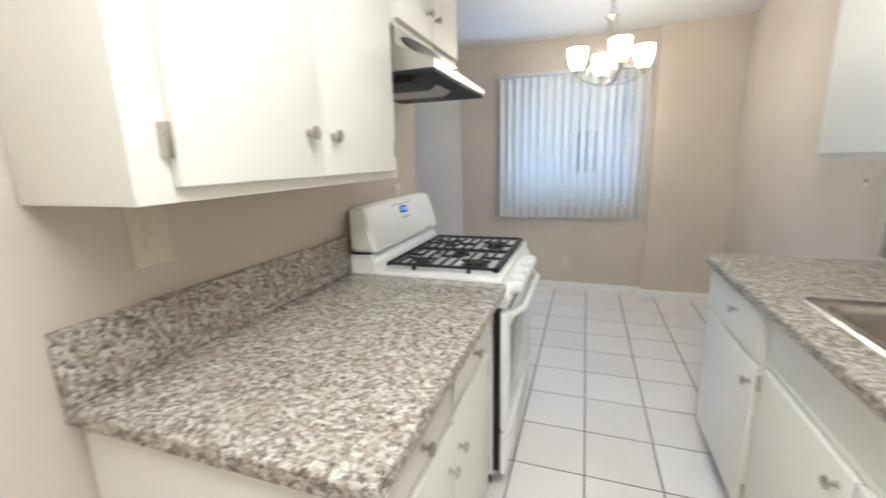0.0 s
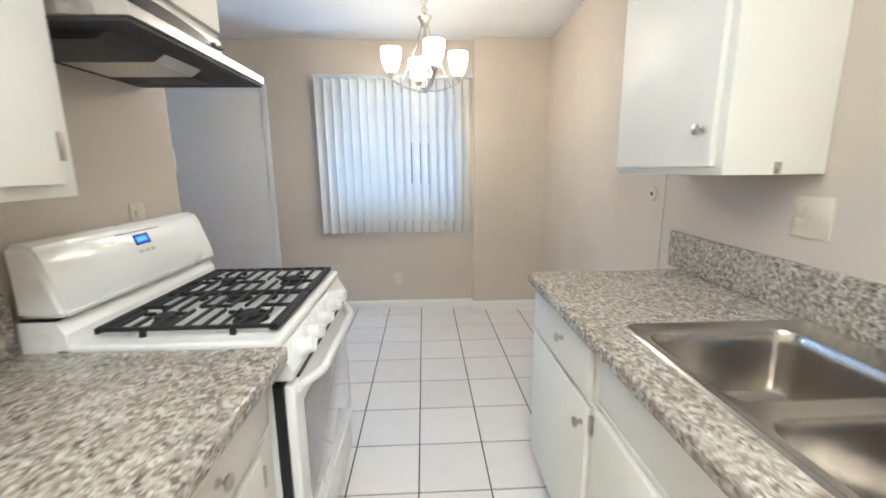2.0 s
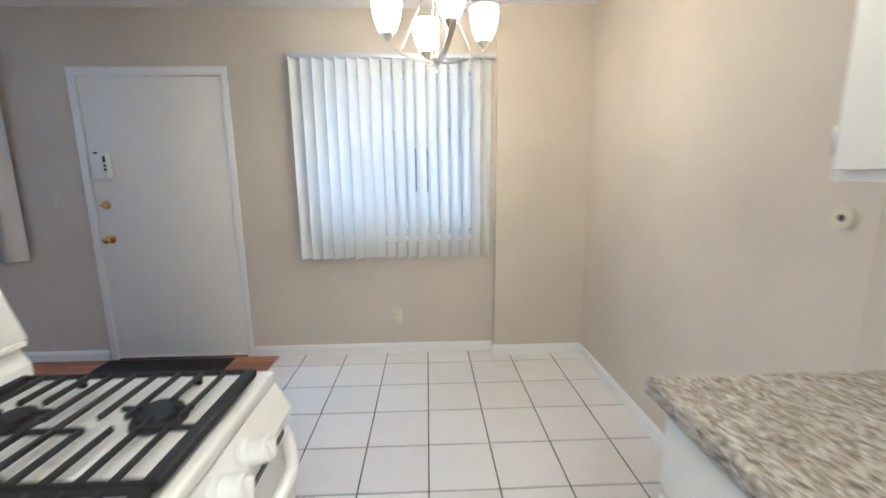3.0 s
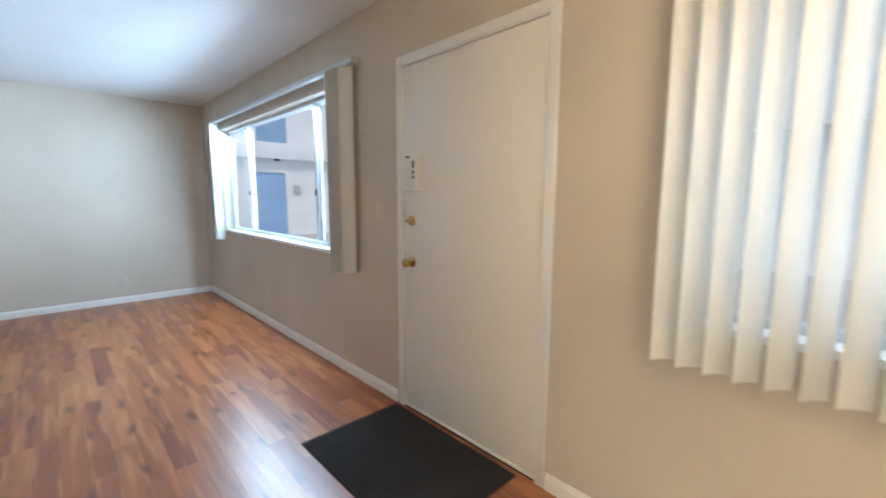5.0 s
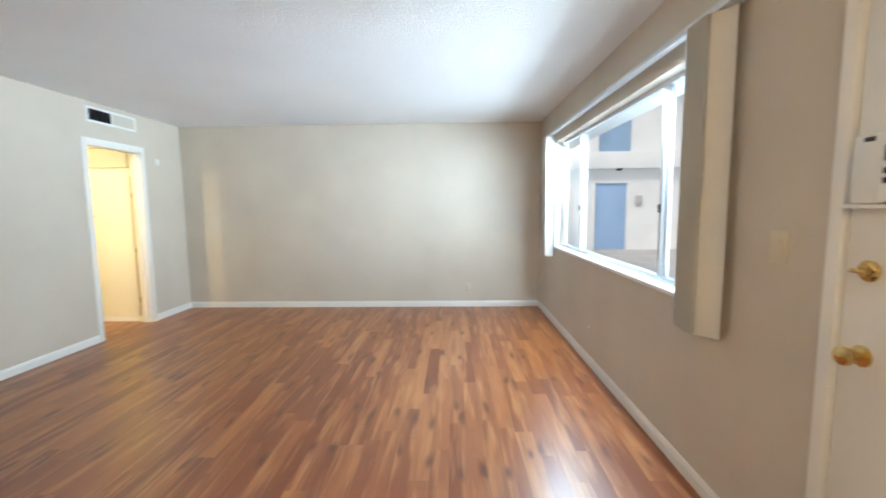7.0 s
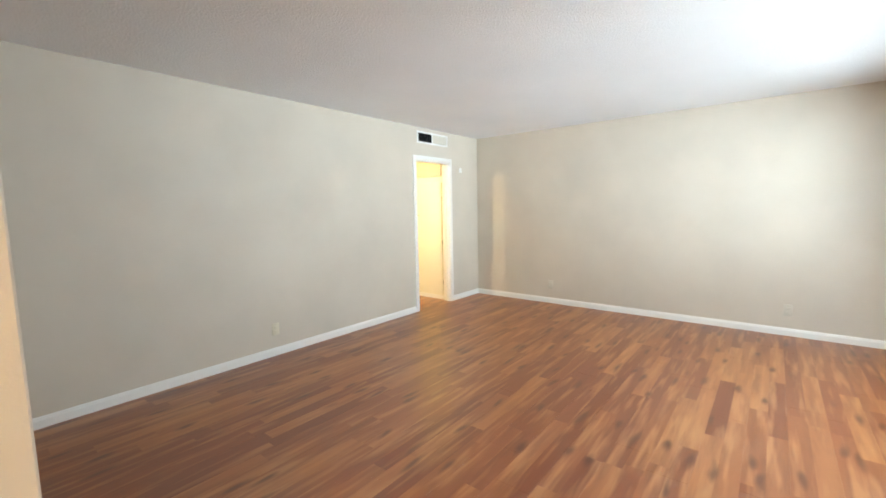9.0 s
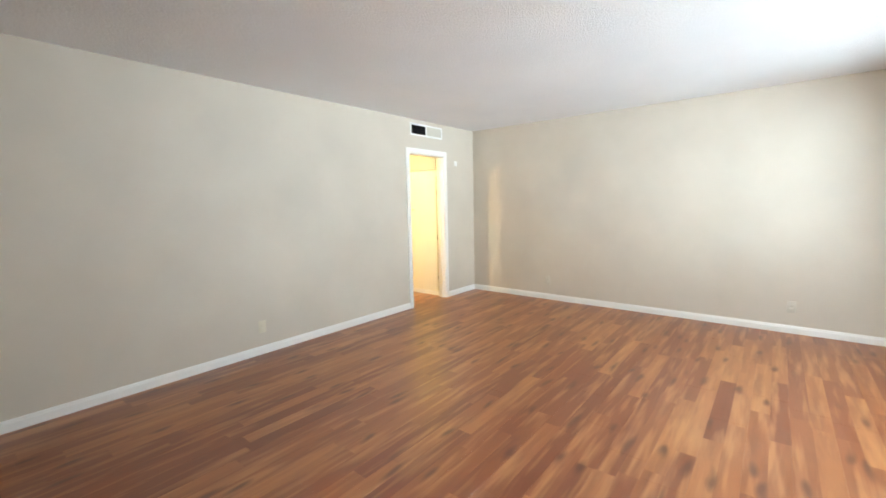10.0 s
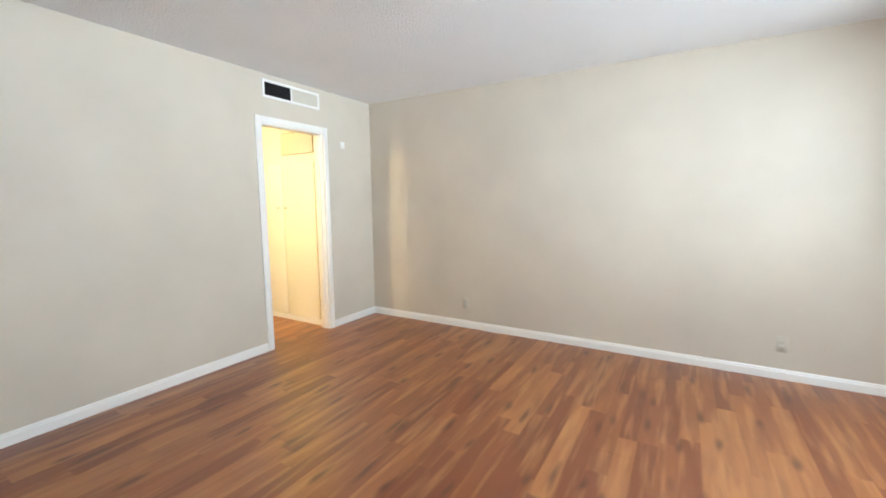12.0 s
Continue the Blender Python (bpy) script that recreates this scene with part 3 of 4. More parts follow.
# ---------- switch and socket plates ----------
def plate(name, label, at, way, w, h, holes, mat, category):
    """A wall plate. way: which side of the room its front looks to."""
    t = thing(name, at, label, category)
    x, y, z = at
    ux, uy = {"S": (1, 0), "N": (1, 0), "E": (0, 1), "W": (0, 1)}[way]
    ox, oy = {"S": (0, -1), "N": (0, 1), "E": (1, 0), "W": (-1, 0)}[way]

    def slab(u0, u1, z0, z1, d0, d1, bevel):
        a = (x + ux * u0 + ox * d0, y + uy * u0 + oy * d0, z + z0)
        b = (x + ux * u1 + ox * d1, y + uy * u1 + oy * d1, z + z1)
        return new_box([min(p, q) for p, q in zip(a, b)], [max(p, q) for p, q in zip(a, b)], bevel)
    part("cover", slab(-w / 2, w / 2, -h / 2, h / 2, 0, 0.006, 0.002), mat, t)
    for u, v, hw, hh, dark in holes:
        part("slot" if dark else "face", slab(u - hw, u + hw, v - hh, v + hh, 0.006, 0.0075 if dark else 0.011, 0.0006 if dark else 0.0015), DARKGAP if dark else mat, t)
    for v in ((0.0,) if len(holes) > 2 else (h * 0.4, -h * 0.4)):
        part("screw", lathe(bmesh.new(), [(0.003, 0), (0.003, 0.001), (0, 0.0014)], (x + ox * 0.006, y + oy * 0.006, z + v), (ox, oy, 0), 10), NICKEL, t)
    return t


SOCKET = [(0, 0.02, 0.016, 0.013, False), (0, -0.02, 0.016, 0.013, False)]
PRONG = [(-0.006, 0.023, 0.001, 0.004, True), (0.006, 0.023, 0.001, 0.004, True), (-0.006, -0.017, 0.001, 0.004, True), (0.006, -0.017, 0.001, 0.004, True)]
plate("wall_outlet", "ivory wall outlet below the dining window", (2.124, 0, 0.30), "S", 0.072, 0.116, SOCKET, IVORY, "outlet")
plate("wall_outlet", "beige painted over wall outlet low on a wall", (WEST, -0.953, 0.276), "E", 0.072, 0.116, SOCKET, PLATE, "outlet")
plate("wall_outlet", "beige painted over wall outlet low on a wall", (WEST, -3.545, 0.276), "E", 0.072, 0.116, SOCKET, PLATE, "outlet")
plate("wall_outlet", "ivory wall outlet low beside the hall doorway", (-0.751, BACK, 0.268), "N", 0.072, 0.116, SOCKET, IVORY, "outlet")
plate("light_switch", "ivory rocker switch beside the front door", (-0.207, 0, 1.203), "S", 0.076, 0.118, [(0, 0, 0.016, 0.03, False)], IVORY, "switch")
plate("thermostat", "small white plastic box high on the wall", (-3.77, BACK, 1.94), "N", 0.06, 0.07, [(0, 0, 0.018, 0.022, False)], TRIM, "thermostat")
t = thing("wall_jack", (EAST_D, -1.906, 1.222), "round ivory cover plate on the dining wall", "cover plate")
part("cover", lathe(bmesh.new(), [(0.036, 0), (0.036, 0.003), (0.03, 0.008), (0, 0.009)], (EAST_D, -1.906, 1.222), (-1, 0, 0), 28), IVORY, t)
part("socket", lathe(bmesh.new(), [(0.010, 0.009), (0.009, 0.0105), (0, 0.0105)], (EAST_D, -1.906, 1.222), (-1, 0, 0), 16), DARKGAP, t)
single("paint_chip", new_box((-2.186, -0.003, 0.322), (-2.166, 0.0, 0.342), 0.001), TRIM, "small white plugged hole in the wall", "wall plug", (-2.176, 0, 0.322))


# ---------- door mat ----------
mat_thing = thing("door_mat", (0.45, -0.35, 0), "black ribbed rubber door mat lying inside the front door", "mat")
part("base", new_box((-0.02, -0.655, 0.012), (0.905, -0.035, 0.018), 0.002), MAT_RIB, mat_thing)
for k in range(44):
    x = 0.0 + k * 0.0206
    part("rib", new_box((x, -0.645, 0.0175), (x + 0.011, -0.045, 0.021)), MAT_RIB, mat_thing)


# ---------- chandelier ----------
def chandelier():
    cx, cy = 2.421, -1.016
    t = thing("chandelier", (cx, cy, CEIL_Z), "nickel chandelier with four lit frosted glass shades", "chandelier")
    part("canopy", lathe(bmesh.new(), [(0.062, 0), (0.062, 0.004), (0.050, 0.012), (0.014, 0.016), (0, 0.016)], (cx, cy, CEIL_Z), (0, 0, -1), 32), WHITEP, t)
    part("cord", rod(bmesh.new(), (cx, cy, 2.33), (cx, cy, CEIL_Z - 0.02), 0.004), NICKEL, t)
    for k in range(3):
        a = math.pi / 2 * (k % 2)
        pts = [(cx + 0.016 * math.cos(u) * math.cos(a), cy + 0.016 * math.cos(u) * math.sin(a), 2.335 + 0.027 * k + 0.02 * math.sin(u)) for u in [j * math.tau / 16 for j in range(17)]]
        part("chain_link", tube(bmesh.new(), pts, 0.0028, 8), NICKEL, t)
    part("hub", lathe(bmesh.new(), [(0.018, 0), (0.022, 0.01), (0.034, 0.04), (0.046, 0.052), (0.046, 0.058), (0.012, 0.062), (0.006, 0.085), (0, 0.085)], (cx, cy, 2.235), (0, 0, 1), 28), NICKEL, t)
    part("finial", lathe(bmesh.new(), [(0, -0.018), (0.012, -0.014), (0.018, 0.0), (0.03, 0.008), (0.03, 0.014), (0.012, 0.02), (0, 0.02)], (cx, cy, 1.853), (0, 0, 1), 24), NICKEL, t)
    part("stem", rod(bmesh.new(), (cx, cy, 1.865), (cx, cy, 2.24), 0.006), NICKEL, t)
    for k in range(4):
        a = radians(193 + 90 * k)
        dx, dy = math.cos(a), math.sin(a)
        side = Vector((-dy, dx, 0)) * 0.012
        bm = bmesh.new()
        rows = []
        for j in range(15):
            u = j / 14
            r = 0.02 + 0.235 * u
            z = 1.847 + 0.085 * u ** 2.2
            p = Vector((cx + dx * r, cy + dy * r, z))
            rows.append([bm.verts.new(p + s * side + Vector((0, 0, h))) for s, h in ((-1, 0), (1, 0), (1, 0.006), (-1, 0.006))])
        for one, two in zip(rows, rows[1:]):
            for j in range(4):
                bm.faces.new((one[j], one[(j + 1) % 4], two[(j + 1) % 4], two[j]))
        bm.faces.new(rows[0])
        bm.faces.new(rows[-1])
        bmesh.ops.recalc_face_normals(bm, faces=bm.faces)
        part("arm", bm, NICKEL, t)
        part("stay", tube(bmesh.new(), [(cx + dx * (0.02 + 0.15 * u), cy + dy * (0.02 + 0.15 * u), 2.25 - 0.37 * u ** 0.8) for u in [j / 8 for j in range(9)]], 0.0035, 8), NICKEL, t)
        sx, sy = cx + dx * 0.222, cy + dy * 0.222
        part("socket_cup", lathe(bmesh.new(), [(0.006, -0.012), (0.006, 0), (0.011, 0.006), (0.026, 0.026), (0.029, 0.034), (0, 0.034)], (sx, sy, 1.920), (0, 0, 1), 24), NICKEL, t)
        out = [(0.026, 0), (0.036, 0.014), (0.050, 0.045), (0.060, 0.082), (0.0635, 0.116), (0.064, 0.144)]
        sh = part("shade", lathe(bmesh.new(), [(0.0, 0.0)] + out + [(0.062, 0.144), (0.0, 0.0075)], (sx, sy, 1.951), (0, 0, 1), 32), SHADE, t, "frosted white glass shade, lit")
        part("lining", lathe(bmesh.new(), [(0.0, 0.012)] + [(r - 0.004, h + 0.002) for r, h in out[1:-1]] + [(0.0595, 0.1442), (0.062, 0.1445)], (sx, sy, 1.951), (0, 0, 1), 32), WHITEP, sh)
        bulb("chandelier_bulb", (sx, sy, 2.065), BULB_W, WARM, 0.025)
    return t


chandelier()


def kitchen_light():
    x0, x1, y0, y1 = 2.20, 2.75, -4.80, -3.60
    t = thing("ceiling_light", ((x0 + x1) / 2, (y0 + y1) / 2, CEIL_Z), "white flush fluorescent kitchen ceiling light", "ceiling light")
    part("frame", new_box((x0 - 0.02, y0 - 0.02, CEIL_Z - 0.03), (x1 + 0.02, y1 + 0.02, CEIL_Z), 0.004), WHITEP, t)
    part("diffuser", new_box((x0, y0, CEIL_Z - 0.085), (x1, y1, CEIL_Z - 0.031), 0.02), PANEL_LIGHT, t, "glowing acrylic diffuser")


kitchen_light()


# ---------- kitchen, stove side ----------
SETOUT = STOVE_RUN
plate("wall_outlet", "ivory wall outlet behind the stove", (PART_E, -2.31, 1.185), "E", 0.075, 0.116, SOCKET, IVORY, "outlet")
plate("wall_outlet", "ivory wall outlet under the wall cabinet", (PART_E, -3.62, 1.218), "E", 0.09, 0.15, SOCKET + PRONG, IVORY, "outlet")
CAB_X = 2.056


def front(parent, name, x, y0, y1, z0, z1, way, knobs=(), hinges=(), open_by=0.0):
    """A slab door or drawer front on a face at x, standing out along way (+1 or -1), with knobs (y, z)."""
    t = 0.019
    xs = sorted((x, x + way * t))
    bm = new_box((xs[0], y0, z0), (xs[1], y1, z1), 0.004, 2)
    d = part(name, bm, CABINET, parent)
    for ky, kz in knobs:
        knob(d, (x + way * t, ky, kz), (way, 0, 0))
    for hy, hz in hinges:
        xs2 = sorted((x, x + way * 0.016))
        part("hinge", new_box((xs2[0], hy - 0.006, hz - 0.028), (xs2[1] + 0.004 * (way > 0), hy + 0.006, hz + 0.028), 0.002), NICKEL, d, "small steel surface hinge")
    return d


def base_left():
    t = thing("base_cabinet", (1.75, -3.35, 0), "cream painted base cabinet with drawers and doors", "cabinet", "kitchen cabinets")
    y0, y1 = -3.82, -2.842
    part("carcass", new_box((PART_E + 0.002, y0, 0.10), (CAB_X, y1, 0.872), 0.002), CABINET, t)
    part("toe_kick", new_box((PART_E + 0.002, y0 + 0.01, 0), (CAB_X - 0.06, y1 - 0.002, 0.10)), CABINET, t)
    front(t, "drawer", CAB_X, -3.345, -2.958, 0.716, 0.836, 1, [(-3.142, 0.780)])
    front(t, "drawer", CAB_X, -3.79, -3.372, 0.716, 0.836, 1, [(-3.572, 0.770)])
    front(t, "door", CAB_X, -3.352, -2.945, 0.125, 0.684, 1, [(-3.315, 0.582)], [(-2.937, 0.62), (-2.937, 0.22)])
    front(t, "door", CAB_X, -3.79, -3.362, 0.125, 0.684, 1, [(-3.403, 0.572)], [(-3.797, 0.62), (-3.797, 0.22)])
    part("rail", new_box((CAB_X, y0, 0.690), (CAB_X + 0.006, y1, 0.706), 0.002), CABINET, t)
    # raised dark strips that paint in the gap shade round the drawers
    part("gap_shade_strip", new_box((CAB_X, -3.351, 0.712), (CAB_X + 0.010, -3.346, 0.838)), DARKGAP, t, "dark strip for the shade in the gap beside a drawer")
    part("gap_shade_strip", new_box((CAB_X, -3.79, 0.8375), (CAB_X + 0.012, -2.958, 0.8415)), DARKGAP, t, "dark strip for the shade in the gap over the drawers")
    part("bracket", new_box((CAB_X - 0.09, y0 - 0.010, 0.845), (CAB_X - 0.02, y0, 0.865), 0.003), CABINET, t)


base_left()


def counter_left():
    t = thing("countertop", (1.78, -3.35, 0.875), "speckled brown and cream granite countertop with backsplash", "countertop")
    part("slab", new_box((PART_E + 0.0005, -3.845, 0.874), (2.118, -2.834, 0.914), 0.007, 3), GRANITE, t)
    part("backsplash", new_box((PART_E + 0.0005, -3.845, 0.9145), (1.466, -2.834, 1.068), 0.004), GRANITE, t)


counter_left()


def wall_cabinet_left():
    x = 1.735
    t = thing("wall_cabinet", (1.58, -3.34, 1.304), "cream painted wall cabinet with two closed doors", "cabinet", "kitchen cabinets")
    part("carcass", new_box((PART_E + 0.001, -3.835, 1.304), (x, -2.91, CEIL_Z - 0.002), 0.003), CABINET, t)
    front(t, "door", x, -3.77, -3.3675, 1.330, 2.36, 1, [(-3.425, 1.433)], [(-3.779, 1.405), (-3.779, 2.2)])
    front(t, "door", x, -3.3625, -2.96, 1.330, 2.36, 1, [(-3.327, 1.429)], [(-2.952, 1.405), (-2.952, 2.2)])


wall_cabinet_left()


def hood_cabinet():
    x = 1.735
    t = thing("wall_cabinet", (1.58, -2.49, 1.815), "short cream painted cabinet over the range hood", "cabinet", "kitchen cabinets")
    part("carcass", new_box((PART_E + 0.001, -2.908, 1.815), (x, -2.178, CEIL_Z - 0.002), 0.003), CABINET, t)
    front(t, "door", x, -2.885, -2.5465, 1.835, 2.36, 1, [(-2.60, 1.93)])
    front(t, "door", x, -2.5415, -2.20, 1.835, 2.36, 1, [(-2.505, 1.93)])


hood_cabinet()


def range_hood():
    y0, y1 = -2.895, -2.180
    xb, xf = PART_E + 0.001, 1.885
    t = thing("range_hood", (1.65, -2.49, 1.66), "stainless steel range hood under the short cabinet", "range hood")
    out = [(xb, 1.813), (1.742, 1.813), (1.744, 1.752), (xf, 1.692), (xf, 1.666), (xb, 1.666)]
    bm = prism(bmesh.new(), out, "y", y0, y1)
    bmesh.ops.bevel(bm, geom=list(bm.edges), offset=0.002, segments=1, affect="EDGES")
    part("canopy", bm, STEEL, t, smooth=False)
    part("seam", new_box((1.742, y0 + 0.004, 1.7515), (1.7465, y1 - 0.004, 1.7535)), DARKGAP, t)
    part("underside", new_box((xb, y0 + 0.004, 1.656), (xf - 0.006, y1 - 0.004, 1.6655)), BLACK, t, "black recessed underside")
    tray = [(1.50, 1.6555), (1.80, 1.6555), (1.77, 1.636), (1.53, 1.636)]
    # one filter panel in two pieces, the near one dark, the far one steel
    part("filter", prism(bmesh.new(), tray, "y", -2.84, -2.641), DARKGAP, t, "dark half of the underside filter panel", smooth=False)
    part("filter_steel_half", prism(bmesh.new(), tray, "y", -2.64, -2.46), STEEL, t, "steel half of the underside filter panel", smooth=False)
    part("light_lens", new_box((1.56, -2.44, 1.648), (1.74, -2.28, 1.6555), 0.004), DARKGAP, t)
    # dark lens-shaped control strip on the slope's top edge
    bm = bmesh.new()
    n = 18
    fr, bk = [], []
    for k in range(n + 1):
        u = k / n
        y = y0 + 0.05 + (y1 - y0 - 0.14) * u
        h = 0.021 * math.sin(math.pi * u) ** 0.6 + 0.001
        fr.append((bm.verts.new((1.752, y, 1.783 - h)), bm.verts.new((1.752, y, 1.783 + h))))
        bk.append((bm.verts.new((1.735, y, 1.783 - h)), bm.verts.new((1.735, y, 1.783 + h))))
    for k in range(n):
        bm.faces.new((fr[k][0], fr[k + 1][0], fr[k + 1][1], fr[k][1]))
        bm.faces.new((bk[k][0], bk[k][1], bk[k + 1][1], bk[k + 1][0]))
        bm.faces.new((fr[k][1], fr[k + 1][1], bk[k + 1][1], bk[k][1]))
        bm.faces.new((fr[k][0], bk[k][0], bk[k + 1][0], fr[k + 1][0]))
    bmesh.ops.recalc_face_normals(bm, faces=bm.faces)
    part("control_strip", bm, GLOSSB, t, "glossy black lens-shaped vent strip")
    for k in range(2):
        part("switch", new_box((1.745, y1 - 0.085 + 0.035 * k, 1.775), (1.762, y1 - 0.06 + 0.035 * k, 1.791), 0.003), GLOSSB, t)


range_hood()


# ---------- stove ----------
def stove():
    y0, y1 = -2.828, -2.088
    xb, xf, top = 1.50, 2.095, 0.925
    t = thing("gas_stove", ((xb + xf) / 2, (y0 + y1) / 2, 0), "white freestanding gas stove with black iron grates", "stove")
    part("body", new_box((xb, y0, 0.075), (xf - 0.03, y1, 0.895), 0.004), ENAMEL, t)
    part("cooktop", new_box((xb + 0.04, y0, 0.896), (xf, y1, top), 0.010, 3), ENAMEL, t)
    part("gap", new_box((xf - 0.0295, y0 + 0.002, 0.10), (xf - 0.004, y1 - 0.002, 0.800)), GLOSSB, t, "dark recess between body and oven door")
    for fy in (y0 + 0.04, y1 - 0.04):
        for fx in (xb + 0.05, xf - 0.06):
            part("foot", rod(bmesh.new(), (fx, fy, 0.012), (fx, fy, 0.075), 0.016), GLOSSB, t)
    # sloping control panel
    pan = [(xf - 0.03, 0.895), (xf - 0.002, 0.895), (xf + 0.030, 0.835), (xf + 0.026, 0.812), (xf - 0.03, 0.812)]
    part("control_panel", prism(bmesh.new(), pan, "y", y0 + 0.001, y1 - 0.001), ENAMEL, t, smooth=False)
    way = Vector((0.96, 0, 0.27))
    for k, ky in enumerate((-2.735, -2.635, -2.512, -2.385, -2.29)):
        at = (xf + 0.013, ky, 0.862)
        kp = [(0.029, 0), (0.029, 0.012), (0.0245, 0.015), (0.0235, 0.047), (0.020, 0.051), (0, 0.051)]
        kb = part("burner_knob", lathe(bmesh.new(), kp, at, way, 24), WHITEP, t)
        p = Vector(at) + way.normalized() * 0.052
        part("pointer", new_box((p.x - 0.010, ky - 0.005, p.z - 0.018), (p.x + 0.008, ky + 0.005, p.z + 0.014), 0.003), WHITEP, kb)
    # oven door with handle and window
    dx0, dx1 = xf - 0.003, xf + 0.026
    d = part("oven_door", new_box((dx0, y0 + 0.004, 0.285), (dx1, y1 - 0.004, 0.795), 0.008, 3), ENAMEL, t)
    part("oven_window", new_box((dx1, y0 + 0.075, 0.36), (dx1 + 0.0025, y1 - 0.075, 0.715), 0.001), OVENGLASS, d, "grey reflecting oven glass")
    hz = 0.775
    pts = []
    for k in range(25):
        u = k / 24
        out_by = 0.045 * min(1.0, math.sin(math.pi * u) * 2.2) if 0 < k < 24 else 0.0
        pts.append((dx1 + out_by, y0 + 0.03 + (y1 - y0 - 0.06) * u, hz))
    part("oven_handle", tube(bmesh.new(), pts, 0.0135, 14), ENAMEL, d, "curved white bar handle")
    part("vent_slot", new_box((xf + 0.020, y0 + 0.05, 0.797), (xf + 0.027, y1 - 0.05, 0.810)), GLOSSB, t)
    part("drawer", new_box((dx0, y0 + 0.004, 0.085), (dx1 - 0.006, y1 - 0.004, 0.268), 0.008, 3), ENAMEL, t)
    part("drawer_lip", new_box((dx1 - 0.012, y0 + 0.01, 0.262), (dx1 + 0.006, y1 - 0.01, 0.276), 0.004), ENAMEL, t)
    # backguard
    bg = [(xb - 0.035, 0.90), (xb + 0.075, 0.90), (xb + 0.075, 0.955), (xb + 0.058, 0.985), (xb + 0.050, 0.99), (xb - 0.035, 0.99)]
    part("riser", prism(bmesh.new(), bg, "y", y0, y1), ENAMEL, t, smooth=False)
    part("backguard_seam", new_box((xb - 0.03, y0 + 0.003, 0.9905), (xb + 0.056, y1 - 0.003, 0.998)), GLOSSB, t)
    up = [(xb - 0.035, 0.9985), (xb + 0.082, 0.9985), (xb + 0.086, 1.012), (xb + 0.034, 1.172), (xb + 0.020, 1.186), (xb - 0.035, 1.186)]
    bm = prism(bmesh.new(), up, "y", y0 - 0.002, y1 + 0.002)
    bmesh.ops.bevel(bm, geom=list(bm.edges), offset=0.012, segments=3, affect="EDGES")
    part("backguard", bm, ENAMEL, t)
    # display on the slope
    s0, s1 = Vector((xb + 0.086, 0, 1.012)), Vector((xb + 0.034, 0, 1.172))
    along, nrm = (s1 - s0).normalized(), Vector((0.16, 0, 0.052)).normalized()

    def on_slope(name, ya, yb, a, b, lift, mat, parent, label=""):
        bm = bmesh.new()
        vs = []
        for d0 in (0.0, lift):
            for yy, f in ((ya, a), (yb, a), (yb, b), (ya, b)):
                p = s0 + along * f + nrm * d0
                vs.append(bm.verts.new((p.x, yy, p.z)))
        for q in ((3, 2, 1, 0), (4, 5, 6, 7), (0, 1, 5, 4), (1, 2, 6, 5), (2, 3, 7, 6), (3, 0, 4, 7)):
            bm.faces.new([vs[k] for k in q])
        bmesh.ops.recalc_face_normals(bm, faces=bm.faces)
        return part(name, bm, mat, parent, label)
    cy = -2.46
    dsp = on_slope("display", cy - 0.030, cy + 0.030, 0.119, 0.144, 0.0022, DISPLAY, t, "lit blue clock display")
    on_slope("bezel", cy - 0.035, cy + 0.035, 0.115, 0.148, 0.0015, GLOSSB, t)
    for k in range(4):
        on_slope("digit", cy - 0.022 + 0.0115 * k, cy - 0.0145 + 0.0115 * k, 0.124, 0.139, 0.0027, DIGITS, dsp)
    on_slope("print_line", cy - 0.10, cy + 0.10, 0.158, 0.160, 0.0016, DARKGAP, t)
    for k in range(3):
        on_slope("button", cy - 0.035 + 0.028 * k, cy - 0.017 + 0.028 * k, 0.088, 0.098, 0.0018, PLATE, t)
    # burners
    for bx, by, r in ((1.72, -2.665, 0.032), (1.96, -2.665, 0.044), (1.72, -2.275, 0.028), (1.96, -2.275, 0.040), (1.84, -2.468, 0.036)):
        bp = part("burner", lathe(bmesh.new(), [(r + 0.006, 0), (r + 0.005, 0.005), (r, 0.008), (r * 0.9, 0.014), (0, 0.014)], (bx, by, top), (0, 0, 1), 28), DARKGAP, t)
        part("burner_cap", lathe(bmesh.new(), [(r * 0.95, 0.014), (r, 0.018), (r * 0.92, 0.022), (0, 0.023)], (bx, by, top), (0, 0, 1), 28), BLACK, bp)
    # cast iron grates in two halves
    gz0, gz1 = 0.942, 0.954
    gx0, gx1 = 1.605, 2.078
    for ga, gb, by in ((-2.783, -2.4715, -2.665), (-2.4645, -2.14, -2.275)):
        bm = bmesh.new()
        w = 0.0078
        inner = 1 if by < -2.47 else -1
        for a, b in ((ga, ga + 0.011), (gb - 0.009, gb)):
            box(bm, (gx0, a, gz0), (gx1, b, gz1), 0.003, 1)
        for a, b in ((gx0, gx0 + 0.012), (gx1 - 0.024, gx1)):
            box(bm, (a, ga, gz0 - 0.006), (b, gb, gz1), 0.003, 1)
        step = (gx1 - 0.018 - gx0) / 10
        for k in range(1, 10):
            x = gx0 + step * k
            near = min(abs(x - 1.72), abs(x - 1.96))
            if near < 0.026:
                runs = ((ga, by - 0.026), (by + 0.026, gb))
            elif k % 5 == 0:
                runs = ((ga, gb),)
            else:
                mid = by + inner * 0.056
                runs = ((ga, mid - 0.028), (mid, gb)) if inner > 0 else ((ga, mid), (mid + 0.028, gb))
            for a, b in runs:
                box(bm, (x - w / 2, a, gz0 + 0.001), (x + w / 2, b, gz1), 0.002, 1)
        side = by + inner * 0.060
